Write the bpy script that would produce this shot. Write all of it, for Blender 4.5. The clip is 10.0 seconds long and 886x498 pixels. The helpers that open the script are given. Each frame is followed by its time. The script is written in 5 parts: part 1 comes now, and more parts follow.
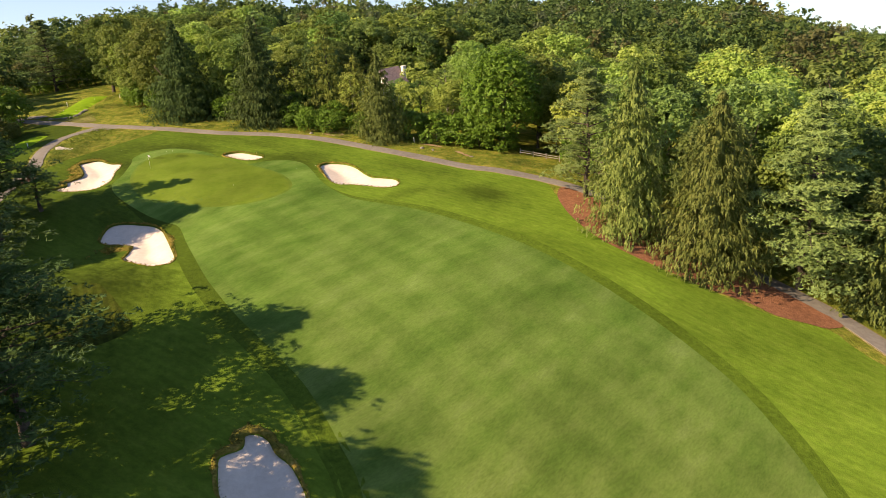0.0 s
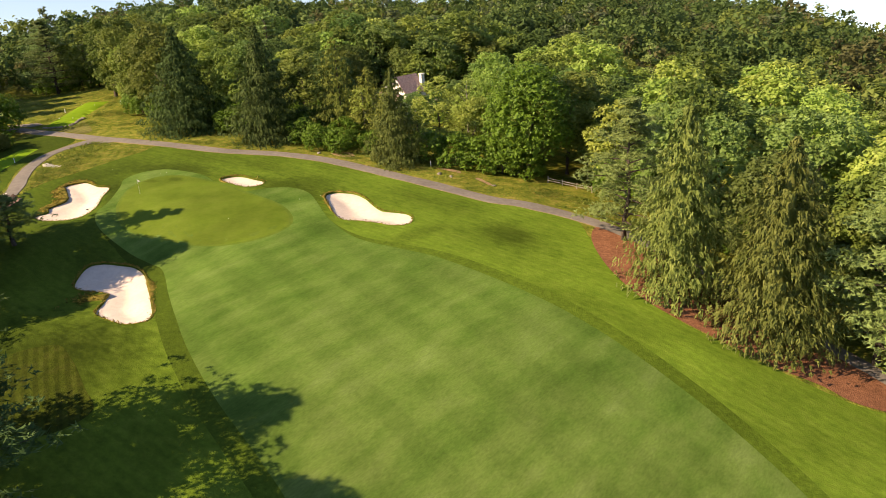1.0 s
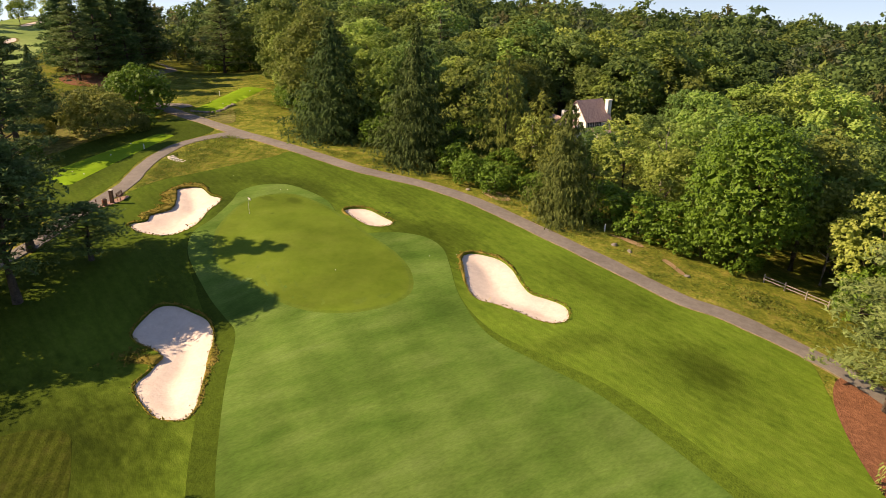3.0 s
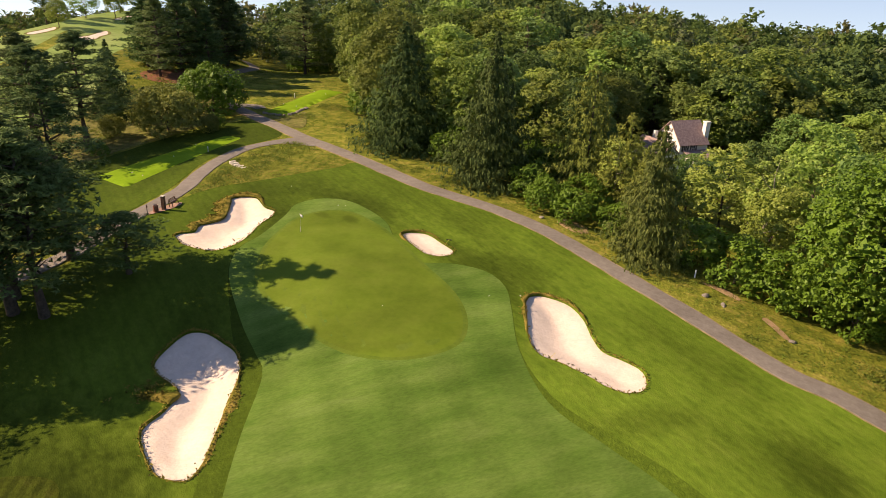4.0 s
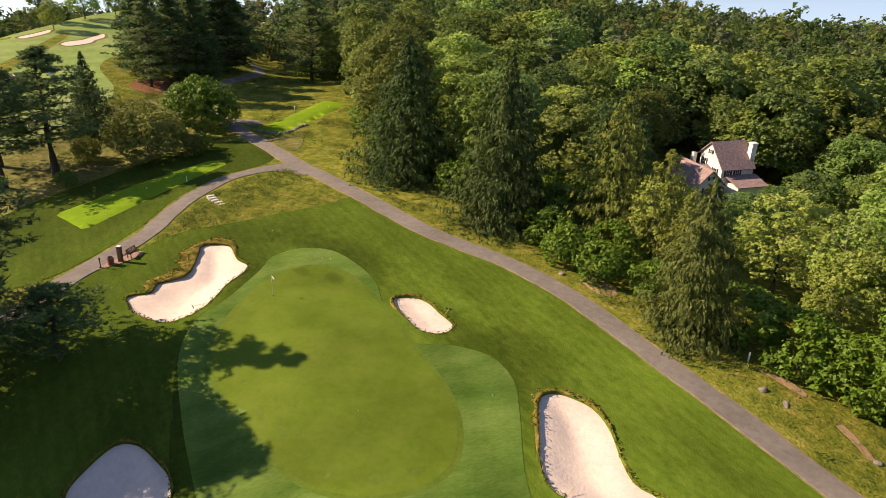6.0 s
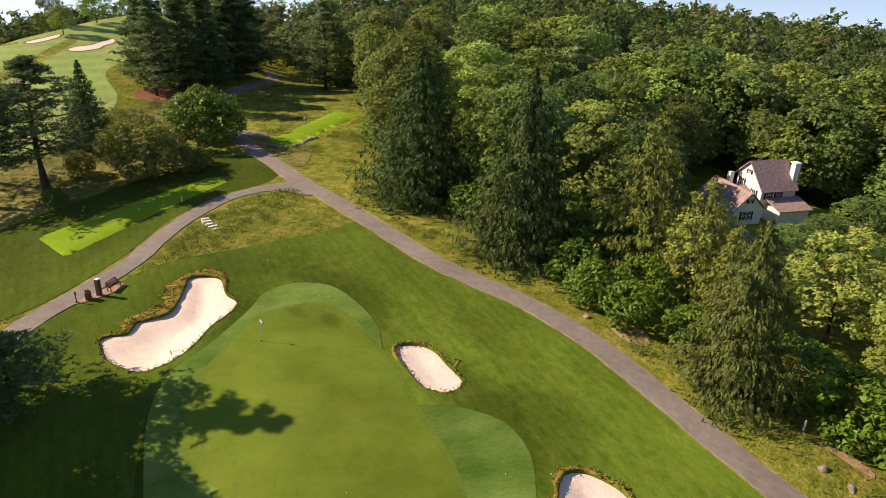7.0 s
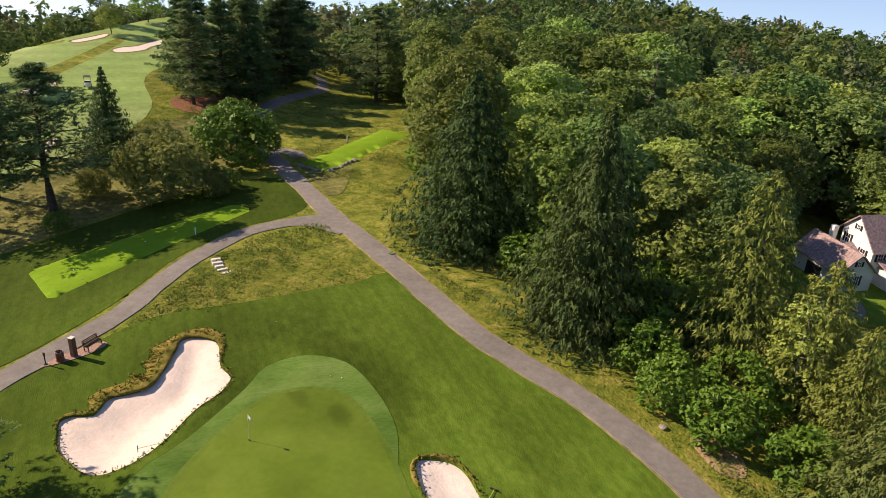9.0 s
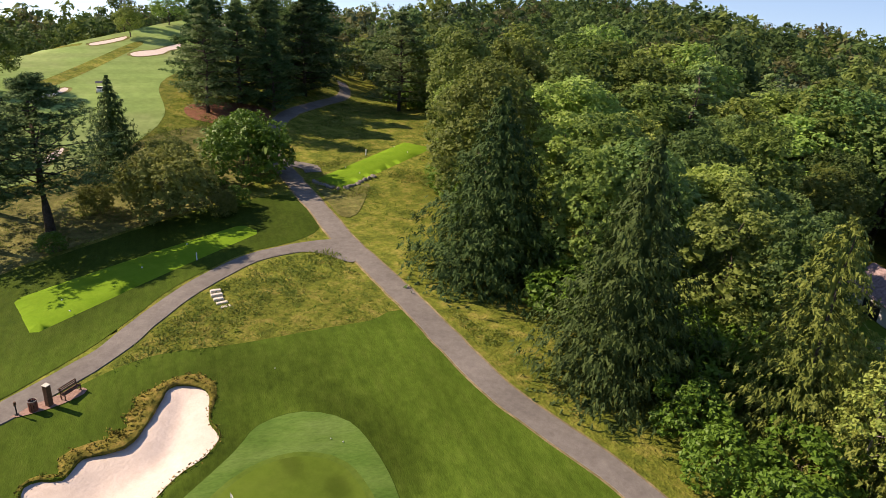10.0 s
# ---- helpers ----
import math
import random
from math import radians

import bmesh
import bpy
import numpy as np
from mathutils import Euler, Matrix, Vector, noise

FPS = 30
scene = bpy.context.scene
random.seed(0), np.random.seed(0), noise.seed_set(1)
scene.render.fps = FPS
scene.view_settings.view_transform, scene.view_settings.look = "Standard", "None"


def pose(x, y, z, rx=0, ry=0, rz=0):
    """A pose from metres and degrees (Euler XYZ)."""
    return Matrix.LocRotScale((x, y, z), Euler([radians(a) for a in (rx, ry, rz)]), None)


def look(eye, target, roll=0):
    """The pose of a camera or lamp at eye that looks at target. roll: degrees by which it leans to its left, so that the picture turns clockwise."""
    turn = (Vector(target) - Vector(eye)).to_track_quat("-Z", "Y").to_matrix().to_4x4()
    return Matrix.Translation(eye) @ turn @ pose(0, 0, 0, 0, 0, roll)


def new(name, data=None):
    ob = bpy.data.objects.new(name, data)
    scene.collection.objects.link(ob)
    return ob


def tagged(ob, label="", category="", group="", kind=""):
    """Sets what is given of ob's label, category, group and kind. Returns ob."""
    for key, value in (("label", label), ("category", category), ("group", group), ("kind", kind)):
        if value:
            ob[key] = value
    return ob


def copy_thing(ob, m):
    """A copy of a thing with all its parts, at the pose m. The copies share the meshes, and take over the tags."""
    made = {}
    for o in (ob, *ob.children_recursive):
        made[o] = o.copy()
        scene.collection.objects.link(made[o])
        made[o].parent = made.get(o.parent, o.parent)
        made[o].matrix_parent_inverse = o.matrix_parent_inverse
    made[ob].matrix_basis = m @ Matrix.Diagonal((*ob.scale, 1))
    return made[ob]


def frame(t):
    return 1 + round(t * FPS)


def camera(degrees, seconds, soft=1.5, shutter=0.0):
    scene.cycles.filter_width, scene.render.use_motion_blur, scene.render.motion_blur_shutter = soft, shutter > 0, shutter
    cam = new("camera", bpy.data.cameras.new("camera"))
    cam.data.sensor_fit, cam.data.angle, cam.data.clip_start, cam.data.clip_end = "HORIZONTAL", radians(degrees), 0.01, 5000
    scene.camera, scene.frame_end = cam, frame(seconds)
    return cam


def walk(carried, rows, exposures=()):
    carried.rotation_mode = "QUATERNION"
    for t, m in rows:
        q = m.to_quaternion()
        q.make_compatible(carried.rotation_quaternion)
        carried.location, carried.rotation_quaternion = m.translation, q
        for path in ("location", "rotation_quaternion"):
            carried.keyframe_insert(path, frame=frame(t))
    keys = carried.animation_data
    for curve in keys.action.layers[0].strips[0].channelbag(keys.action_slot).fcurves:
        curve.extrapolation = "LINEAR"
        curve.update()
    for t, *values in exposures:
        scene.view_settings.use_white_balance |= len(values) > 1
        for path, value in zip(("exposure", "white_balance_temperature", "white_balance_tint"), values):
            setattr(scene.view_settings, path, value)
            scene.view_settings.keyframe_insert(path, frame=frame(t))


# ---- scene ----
# ---------------------------------------------------------------- camera
cam = camera(64.61, 10.0, soft=0.5)
PATH = [
    (0.0, 1.85, -3.18, 34.83, 67.15, 3.44, 1.08),
    (0.5, 1.43, 3.50, 35.65, 67.02, 3.23, 1.63),
    (1.0, 1.46, 10.15, 36.88, 66.61, 2.93, 2.76),
    (1.5, 0.86, 16.41, 37.44, 66.64, 2.38, 4.02),
    (2.0, 0.37, 22.95, 37.80, 66.49, 1.81, 5.93),
    (2.5, -1.26, 31.04, 37.36, 66.29, 0.47, 11.56),
    (3.0, -2.38, 35.66, 36.13, 66.93, -1.23, 17.87),
    (4.5, -4.90, 49.40, 35.83, 66.79, -2.26, 26.69),
    (5.0, -5.92, 52.83, 36.67, 66.53, -2.17, 27.09),
    (5.5, -7.11, 56.14, 37.73, 66.16, -2.14, 27.08),
    (7.0, -11.59, 68.01, 37.82, 66.16, -2.07, 29.27),
    (7.5, -13.29, 71.56, 37.83, 66.11, -2.38, 30.69),
    (8.0, -14.83, 74.83, 37.73, 66.15, -2.55, 32.06),
    (8.5, -16.62, 78.08, 37.73, 66.13, -2.90, 33.38),
    (9.0, -18.19, 80.90, 37.82, 66.24, -3.30, 34.60),
    (9.5, -20.38, 84.28, 37.90, 66.16, -3.57, 35.68),
    (10.0, -22.20, 87.30, 38.15, 66.18, -3.62, 36.92),
]
walk(cam, [(t, pose(x, y, z, a, b, c)) for t, x, y, z, a, b, c in PATH], [(0.0, 0.92, 8600, 21), (2.0, 0.77, 8800, 24), (4.5, 0.66, 8600, 26), (10.0, 0.57, 7250, 24)])

# ---------------------------------------------------------------- light
SUN_ELEV, SUN_AZ = 34.0, 252.0      # azimuth of the sun from north, clockwise
world = bpy.data.worlds.new("sky")
scene.world = world
world.use_nodes = True
wt = world.node_tree
wt.nodes.clear()
w_out = wt.nodes.new("ShaderNodeOutputWorld")
w_bg = wt.nodes.new("ShaderNodeBackground")
w_sky = wt.nodes.new("ShaderNodeTexSky")
w_tc = wt.nodes.new("ShaderNodeTexCoord")
w_add = wt.nodes.new("ShaderNodeVectorMath")
w_add.operation = "ADD"
w_add.inputs[1].default_value = (0, 0, 0.2)
w_sky.sky_type = "NISHITA"
w_sky.sun_disc = False
w_sky.sun_elevation = radians(SUN_ELEV)
w_sky.sun_rotation = radians(SUN_AZ)
w_sky.air_density = 1.0
w_sky.dust_density = 0.3
w_sky.ozone_density = 4.0
w_bg.inputs["Strength"].default_value = 0.13
wt.links.new(w_tc.outputs["Generated"], w_add.inputs[0])
wt.links.new(w_add.outputs[0], w_sky.inputs["Vector"])
wt.links.new(w_sky.outputs[0], w_bg.inputs["Color"])
wt.links.new(w_bg.outputs[0], w_out.inputs["Surface"])
sun = new("sun", bpy.data.lights.new("sun", "SUN"))
sun.data.energy = 5.0
sun.data.angle = radians(0.55)
sun.data.color = (1.0, 0.90, 0.72)
_a, _e = radians(SUN_AZ), radians(SUN_ELEV)
sun_dir = Vector((math.sin(_a) * math.cos(_e), math.cos(_a) * math.cos(_e), math.sin(_e)))
sun.matrix_world = look(sun_dir * 300, (0, 0, 0))


# ---------------------------------------------------------------- materials
def mat(name, ramp, scale=1.0, detail=6.0, rough=0.9, bump=0.3, bump_scale=None, big=None, rand=0.0, stripes=None, translucent=0.0, spec=0.2, stretch=None, fine=None, drift=None, tint=None, patches=()):
    """Noise-coloured surface. ramp: colours from dark to light; big: (scale, strength) of broad tonal drift;
    rand: change of tone from object to object; stripes: (angle, width, strength) of mowing lanes;
    drift: (x0, k0, x1, k1), tone multiplied by k0 in the west to k1 in the east; tint: (y0, colour, y1, colour)
    from south to north; patches: (x, y, rx, ry, turn, strength) of darker tone with ragged edges."""
    m = bpy.data.materials.new(name)
    m.use_nodes = True
    nt = m.node_tree
    n, l = nt.nodes, nt.links
    b = n["Principled BSDF"]
    b.inputs["Roughness"].default_value = rough
    b.inputs["Specular IOR Level"].default_value = spec
    geo = n.new("ShaderNodeNewGeometry")
    pos = geo.outputs["Position"]
    if stretch:
        m0 = n.new("ShaderNodeMapping")
        m0.inputs["Rotation"].default_value = (0, 0, radians(-stretch[0]))
        mp = n.new("ShaderNodeMapping")
        mp.inputs["Scale"].default_value = (1, stretch[1], 1)
        l.new(pos, m0.inputs["Vector"])
        l.new(m0.outputs[0], mp.inputs["Vector"])
        pos = mp.outputs[0]
    t = n.new("ShaderNodeTexNoise")
    t.inputs["Scale"].default_value, t.inputs["Detail"].default_value, t.inputs["Roughness"].default_value = scale, detail, 0.65
    l.new(pos, t.inputs["Vector"])
    cr = n.new("ShaderNodeValToRGB")
    el = cr.color_ramp.elements
    while len(el) < len(ramp):
        el.new(0.5)
    for i, c in enumerate(ramp):
        el[i].position = 0.3 + 0.4 * i / (len(ramp) - 1)
        el[i].color = (*c, 1)
    l.new(t.outputs["Fac"], cr.inputs["Fac"])
    col = cr.outputs["Color"]
    value = None

    def times(sock, lo, hi, prev):
        r = n.new("ShaderNodeMapRange")
        r.inputs["From Min"].default_value, r.inputs["From Max"].default_value = 0.25, 0.75
        r.inputs["To Min"].default_value, r.inputs["To Max"].default_value = lo, hi
        l.new(sock, r.inputs["Value"])
        if prev is None:
            return r.outputs[0]
        k = n.new("ShaderNodeMath")
        k.operation = "MULTIPLY"
        l.new(prev, k.inputs[0])
        l.new(r.outputs[0], k.inputs[1])
        return k.outputs[0]

    if big:
        t2 = n.new("ShaderNodeTexNoise")
        t2.inputs["Scale"].default_value, t2.inputs["Detail"].default_value = big[0], 4
        l.new(pos, t2.inputs["Vector"])
        value = times(t2.outputs["Fac"], 1 - big[1], 1 + big[1], value)
    if fine:
        t3 = n.new("ShaderNodeTexNoise")
        t3.inputs["Scale"].default_value, t3.inputs["Detail"].default_value, t3.inputs["Roughness"].default_value = fine[0], 4, 0.7
        l.new(pos, t3.inputs["Vector"])
        value = times(t3.outputs["Fac"], 1 - fine[1], 1 + fine[1], value)
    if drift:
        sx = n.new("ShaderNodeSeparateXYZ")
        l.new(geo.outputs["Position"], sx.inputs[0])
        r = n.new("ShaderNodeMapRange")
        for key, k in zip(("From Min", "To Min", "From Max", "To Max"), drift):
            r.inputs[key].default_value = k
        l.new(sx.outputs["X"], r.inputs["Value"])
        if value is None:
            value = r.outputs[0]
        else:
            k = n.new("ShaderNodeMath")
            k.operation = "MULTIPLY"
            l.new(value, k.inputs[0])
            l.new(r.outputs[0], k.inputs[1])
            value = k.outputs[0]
    if stripes:
        mp = n.new("ShaderNodeMapping")
        mp.inputs["Rotation"].default_value = (0, 0, radians(stripes[0]))
        l.new(geo.outputs["Position"], mp.inputs["Vector"])
        wv = n.new("ShaderNodeTexWave")
        wv.bands_direction = "X"
        wv.inputs["Scale"].default_value = 0.314 / stripes[1]
        wv.inputs["Distortion"].default_value = 1.2
        wv.inputs["Detail"].default_value = 3
        wv.inputs["Detail Scale"].default_value = 0.6
        l.new(mp.outputs[0], wv.inputs["Vector"])
        value = times(wv.outputs["Fac"], 1 - stripes[2], 1 + stripes[2], value)
    # each patch lowers the tone inside a ragged ellipse
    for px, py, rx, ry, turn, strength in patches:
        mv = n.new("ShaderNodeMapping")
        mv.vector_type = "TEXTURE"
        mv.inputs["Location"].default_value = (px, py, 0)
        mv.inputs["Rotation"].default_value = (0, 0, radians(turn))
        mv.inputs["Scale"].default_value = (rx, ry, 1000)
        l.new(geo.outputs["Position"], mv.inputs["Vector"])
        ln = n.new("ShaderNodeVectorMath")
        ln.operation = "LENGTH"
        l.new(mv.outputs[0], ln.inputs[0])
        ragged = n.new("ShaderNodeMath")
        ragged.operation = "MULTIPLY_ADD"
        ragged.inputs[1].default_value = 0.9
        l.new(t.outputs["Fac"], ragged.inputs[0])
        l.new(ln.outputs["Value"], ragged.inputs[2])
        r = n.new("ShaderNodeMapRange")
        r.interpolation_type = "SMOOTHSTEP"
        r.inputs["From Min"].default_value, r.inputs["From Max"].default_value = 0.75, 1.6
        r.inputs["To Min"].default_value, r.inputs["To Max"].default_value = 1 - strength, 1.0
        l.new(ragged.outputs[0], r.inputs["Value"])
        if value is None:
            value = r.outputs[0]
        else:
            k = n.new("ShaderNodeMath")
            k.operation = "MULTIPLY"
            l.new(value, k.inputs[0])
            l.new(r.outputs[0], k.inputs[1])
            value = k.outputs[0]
    if tint:
        sy = n.new("ShaderNodeSeparateXYZ")
        l.new(geo.outputs["Position"], sy.inputs[0])
        r = n.new("ShaderNodeMapRange")
        r.data_type = "FLOAT_VECTOR"
        r.interpolation_type = "SMOOTHSTEP"
        cmb = n.new("ShaderNodeCombineXYZ")
        for key in "XYZ":
            l.new(sy.outputs["Y"], cmb.inputs[key])
        l.new(cmb.outputs[0], r.inputs["Vector"])
        ins = [q for q in r.inputs if q.type == "VECTOR"]
        ins[1].default_value = (tint[0],) * 3
        ins[2].default_value = (tint[2],) * 3
        ins[3].default_value = tint[1]
        ins[4].default_value = tint[3]
        mul = n.new("ShaderNodeVectorMath")
        mul.operation = "MULTIPLY"
        l.new(col, mul.inputs[0])
        l.new(r.outputs["Vector"], mul.inputs[1])
        col = mul.outputs[0]
    if rand:
        oi = n.new("ShaderNodeObjectInfo")
        value = times(oi.outputs["Random"], 1 - rand, 1 + rand, value)
        hs = n.new("ShaderNodeHueSaturation")
        r = n.new("ShaderNodeMapRange")
        r.inputs["To Min"].default_value, r.inputs["To Max"].default_value = 0.47, 0.507
        fr = n.new("ShaderNodeMath")
        fr.operation = "MULTIPLY"
        fr.inputs[1].default_value = 7.31
        f2 = n.new("ShaderNodeMath")
        f2.operation = "FRACT"
        l.new(oi.outputs["Random"], fr.inputs[0])
        l.new(fr.outputs[0], f2.inputs[0])
        l.new(f2.outputs[0], r.inputs["Value"])
        l.new(r.outputs[0], hs.inputs["Hue"])
        l.new(col, hs.inputs["Color"])
        col = hs.outputs["Color"]
    if value is not None:
        mx = n.new("ShaderNodeVectorMath")
        mx.operation = "SCALE"
        l.new(col, mx.inputs[0])
        l.new(value, mx.inputs["Scale"])
        col = mx.outputs[0]
    l.new(col, b.inputs["Base Color"])
    if bump:
        tb = n.new("ShaderNodeTexNoise")
        tb.inputs["Scale"].default_value, tb.inputs["Detail"].default_value = bump_scale or scale * 3, 5
        l.new(pos, tb.inputs["Vector"])
        bp = n.new("ShaderNodeBump")
        bp.inputs["Strength"].default_value, bp.inputs["Distance"].default_value = bump, 0.15
        l.new(tb.outputs["Fac"], bp.inputs["Height"])
        l.new(bp.outputs[0], b.inputs["Normal"])
    if translucent:
        tr = n.new("ShaderNodeBsdfTranslucent")
        l.new(col, tr.inputs["Color"])
        ms = n.new("ShaderNodeMixShader")
        ms.inputs["Fac"].default_value = translucent
        l.new(b.outputs[0], ms.inputs[1])
        l.new(tr.outputs[0], ms.inputs[2])
        l.new(ms.outputs[0], n["Material Output"].inputs["Surface"])
    return m


M_ROUGH = mat("wild_rough_grass", [(0.0640, 0.0935, 0.0155), (0.1537, 0.1734, 0.0258), (0.2819, 0.2402, 0.0603)], 0.5, 10, bump=0.9, bump_scale=4, big=(0.06, 0.3), fine=(2.5, 0.45), spec=0.04)
# drift paints in sun glare off the grass: brighter eastward, darker westward
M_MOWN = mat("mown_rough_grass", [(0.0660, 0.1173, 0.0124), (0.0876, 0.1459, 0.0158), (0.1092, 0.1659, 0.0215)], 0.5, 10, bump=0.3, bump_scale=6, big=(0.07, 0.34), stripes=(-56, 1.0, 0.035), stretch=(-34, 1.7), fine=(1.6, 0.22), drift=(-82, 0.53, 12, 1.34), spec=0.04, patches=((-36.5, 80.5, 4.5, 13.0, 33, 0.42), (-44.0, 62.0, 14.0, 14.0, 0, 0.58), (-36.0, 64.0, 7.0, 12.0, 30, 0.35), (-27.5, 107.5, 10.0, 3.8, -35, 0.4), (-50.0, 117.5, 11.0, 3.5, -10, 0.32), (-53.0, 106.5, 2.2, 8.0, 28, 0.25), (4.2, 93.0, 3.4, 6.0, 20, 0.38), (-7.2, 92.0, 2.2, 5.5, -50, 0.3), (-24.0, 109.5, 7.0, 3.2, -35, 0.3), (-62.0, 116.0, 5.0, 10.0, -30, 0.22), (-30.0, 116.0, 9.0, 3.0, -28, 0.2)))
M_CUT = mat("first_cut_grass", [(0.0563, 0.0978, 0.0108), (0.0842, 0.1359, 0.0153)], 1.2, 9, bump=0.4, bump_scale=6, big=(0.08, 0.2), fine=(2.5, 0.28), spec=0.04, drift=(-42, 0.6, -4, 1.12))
M_FAIR = mat("fairway_turf", [(0.0589, 0.1149, 0.0181), (0.0795, 0.1354, 0.0246), (0.1002, 0.1518, 0.0327), (0.1210, 0.1682, 0.0451)], 0.12, 10, bump=0.15, bump_scale=9, big=(0.06, 0.2), stripes=(-41, 4.6, 0.05), stretch=(49, 2.6), fine=(2.2, 0.24), spec=0.04, tint=(24, (1.2, 1.15, 1.25), 78, (1.0, 1.12, 1.05)))
M_GREEN = mat("putting_green_turf", [(0.0821, 0.1361, 0.0139), (0.1001, 0.1542, 0.0184), (0.1143, 0.1634, 0.0233)], 0.3, 9, bump=0.05, bump_scale=10, big=(0.14, 0.26), fine=(2.2, 0.08), spec=0.04, patches=((-46.7, 112.2, 1.6, 1.0, -30, 0.3), (-51.0, 112.0, 2.4, 0.9, -20, 0.28), (-31.0, 89.5, 1.2, 5.0, -62, 0.16)))
M_FRINGE = mat("green_fringe_turf", [(0.0720, 0.1240, 0.0150), (0.0930, 0.1470, 0.0205), (0.1090, 0.1600, 0.0270)], 0.3, 9, bump=0.08, bump_scale=10, big=(0.14, 0.2), fine=(2.2, 0.15), spec=0.04)
M_TEE = mat("tee_turf", [(0.1271, 0.2429, 0.0124), (0.1662, 0.2834, 0.0186)], 0.5, 8, bump=0.1, bump_scale=8, big=(0.1, 0.12), fine=(2.5, 0.1), spec=0.04)
# Paler and bluer than M_FAIR: distance haze put into the turf colour
M_FARFAIR = mat("hazy_far_fairway_turf", [(0.1559, 0.2477, 0.0665), (0.2104, 0.3037, 0.0887), (0.2649, 0.3196, 0.1219)], 0.05, 9, bump=0.1, big=(0.02, 0.3), stripes=(30, 7, 0.05), fine=(0.8, 0.15), spec=0.04)
M_SAND = mat("bunker_sand", [(0.6121, 0.5130, 0.4290), (0.7048, 0.6045, 0.5184)], 1.5, 8, bump=0.25, bump_scale=4, big=(0.3, 0.06), fine=(4.0, 0.05))
M_PATH = mat("cart_path_asphalt", [(0.1630, 0.1437, 0.1251), (0.2260, 0.2071, 0.1772)], 1.2, 9, bump=0.2, bump_scale=12, big=(0.15, 0.16), fine=(4.0, 0.12))
M_EDGE = mat("bare_soil_verge", [(0.14, 0.12, 0.05), (0.24, 0.19, 0.09), (0.36, 0.27, 0.16)], 1.0, 9, bump=0.5, big=(0.2, 0.3))
M_SOIL = mat("bare_orange_soil", [(0.26, 0.17, 0.09), (0.42, 0.29, 0.17)], 1.5, 8, bump=0.7, big=(0.3, 0.25))
M_MULCH = mat("pine_straw_mulch", [(0.17, 0.07, 0.035), (0.32, 0.14, 0.075)], 2.2, 8, bump=0.6, big=(0.2, 0.25), fine=(5.0, 0.3))
M_BARK = mat("bark", [(0.05, 0.038, 0.028), (0.14, 0.11, 0.085)], 2.5, 8, bump=0.8, bump_scale=8)
M_LEAF = mat("broadleaf_foliage", [(0.1066, 0.1757, 0.0355), (0.2019, 0.3101, 0.0639), (0.3323, 0.4443, 0.1210)], 0.5, 5, rough=0.6, bump=0, rand=0.38, translucent=0.38, spec=0.14)
M_LEAF2 = mat("pale_broadleaf_foliage", [(0.0851, 0.1566, 0.0334), (0.1503, 0.2507, 0.0666), (0.2104, 0.3259, 0.1112)], 0.5, 5, rough=0.6, bump=0, rand=0.32, translucent=0.42, spec=0.14)
M_OLIVE = mat("olive_brown_foliage", [(0.1615, 0.2231, 0.0432), (0.2798, 0.3761, 0.0821), (0.4085, 0.5018, 0.1444)], 0.6, 5, rough=0.7, bump=0, rand=0.22, translucent=0.42, spec=0.2)
M_SPRUCE = mat("spruce_needles", [(0.0641, 0.1034, 0.0229), (0.1280, 0.1808, 0.0409), (0.2242, 0.2754, 0.0759)], 0.9, 6, rough=0.7, bump=0, rand=0.2, translucent=0.2, spec=0.2)
# Same species as M_SPRUCE, with the shaded look put into a darker colour
M_SHADESPRUCE = mat("shaded_spruce_needles", [(0.0305, 0.0608, 0.0174), (0.0635, 0.1076, 0.0294), (0.1140, 0.1698, 0.0486)], 1.2, 6, rough=0.7, bump=0, rand=0.15, translucent=0.2, spec=0.12)
M_PINE = mat("white_pine_needles", [(0.1067, 0.1804, 0.0535), (0.1829, 0.2822, 0.0832), (0.2592, 0.3605, 0.1188)], 0.7, 5, rough=0.65, bump=0, rand=0.2, translucent=0.22, spec=0.25)
M_DARKPINE = mat("dark_pine_needles", [(0.0399, 0.0859, 0.0263), (0.0813, 0.1528, 0.0450), (0.1355, 0.2196, 0.0713)], 0.7, 5, rough=0.7, bump=0, rand=0.2, translucent=0.15, spec=0.08)
M_LARCH = mat("larch_needles", [(0.1064, 0.1498, 0.0301), (0.1842, 0.2494, 0.0514), (0.2692, 0.3328, 0.0832)], 0.6, 5, rough=0.7, bump=0, rand=0.15, translucent=0.2, spec=0.08)
M_BUSH = mat("brownish_bush_foliage", [(0.0931, 0.1304, 0.0295), (0.1759, 0.2254, 0.0506), (0.2898, 0.3202, 0.0845)], 0.6, 5, rough=0.7, bump=0, rand=0.15, translucent=0.3, spec=0.2)
M_HEATH = mat("brown_heath", [(0.0686, 0.0865, 0.0215), (0.1667, 0.1586, 0.0514), (0.2647, 0.2595, 0.0857)], 0.9, 9, bump=0.9, bump_scale=4, big=(0.2, 0.3), spec=0.04)
M_MAPLE = mat("maple_foliage", [(0.0637, 0.1271, 0.0118), (0.1063, 0.2015, 0.0211), (0.1594, 0.2755, 0.0352)], 0.5, 5, rough=0.5, bump=0, translucent=0.25, spec=0.2)
M_PALEBARK = mat("pale_dead_bark", [(0.22, 0.19, 0.15), (0.40, 0.36, 0.30)], 3.0, 7, bump=0.6, bump_scale=8)
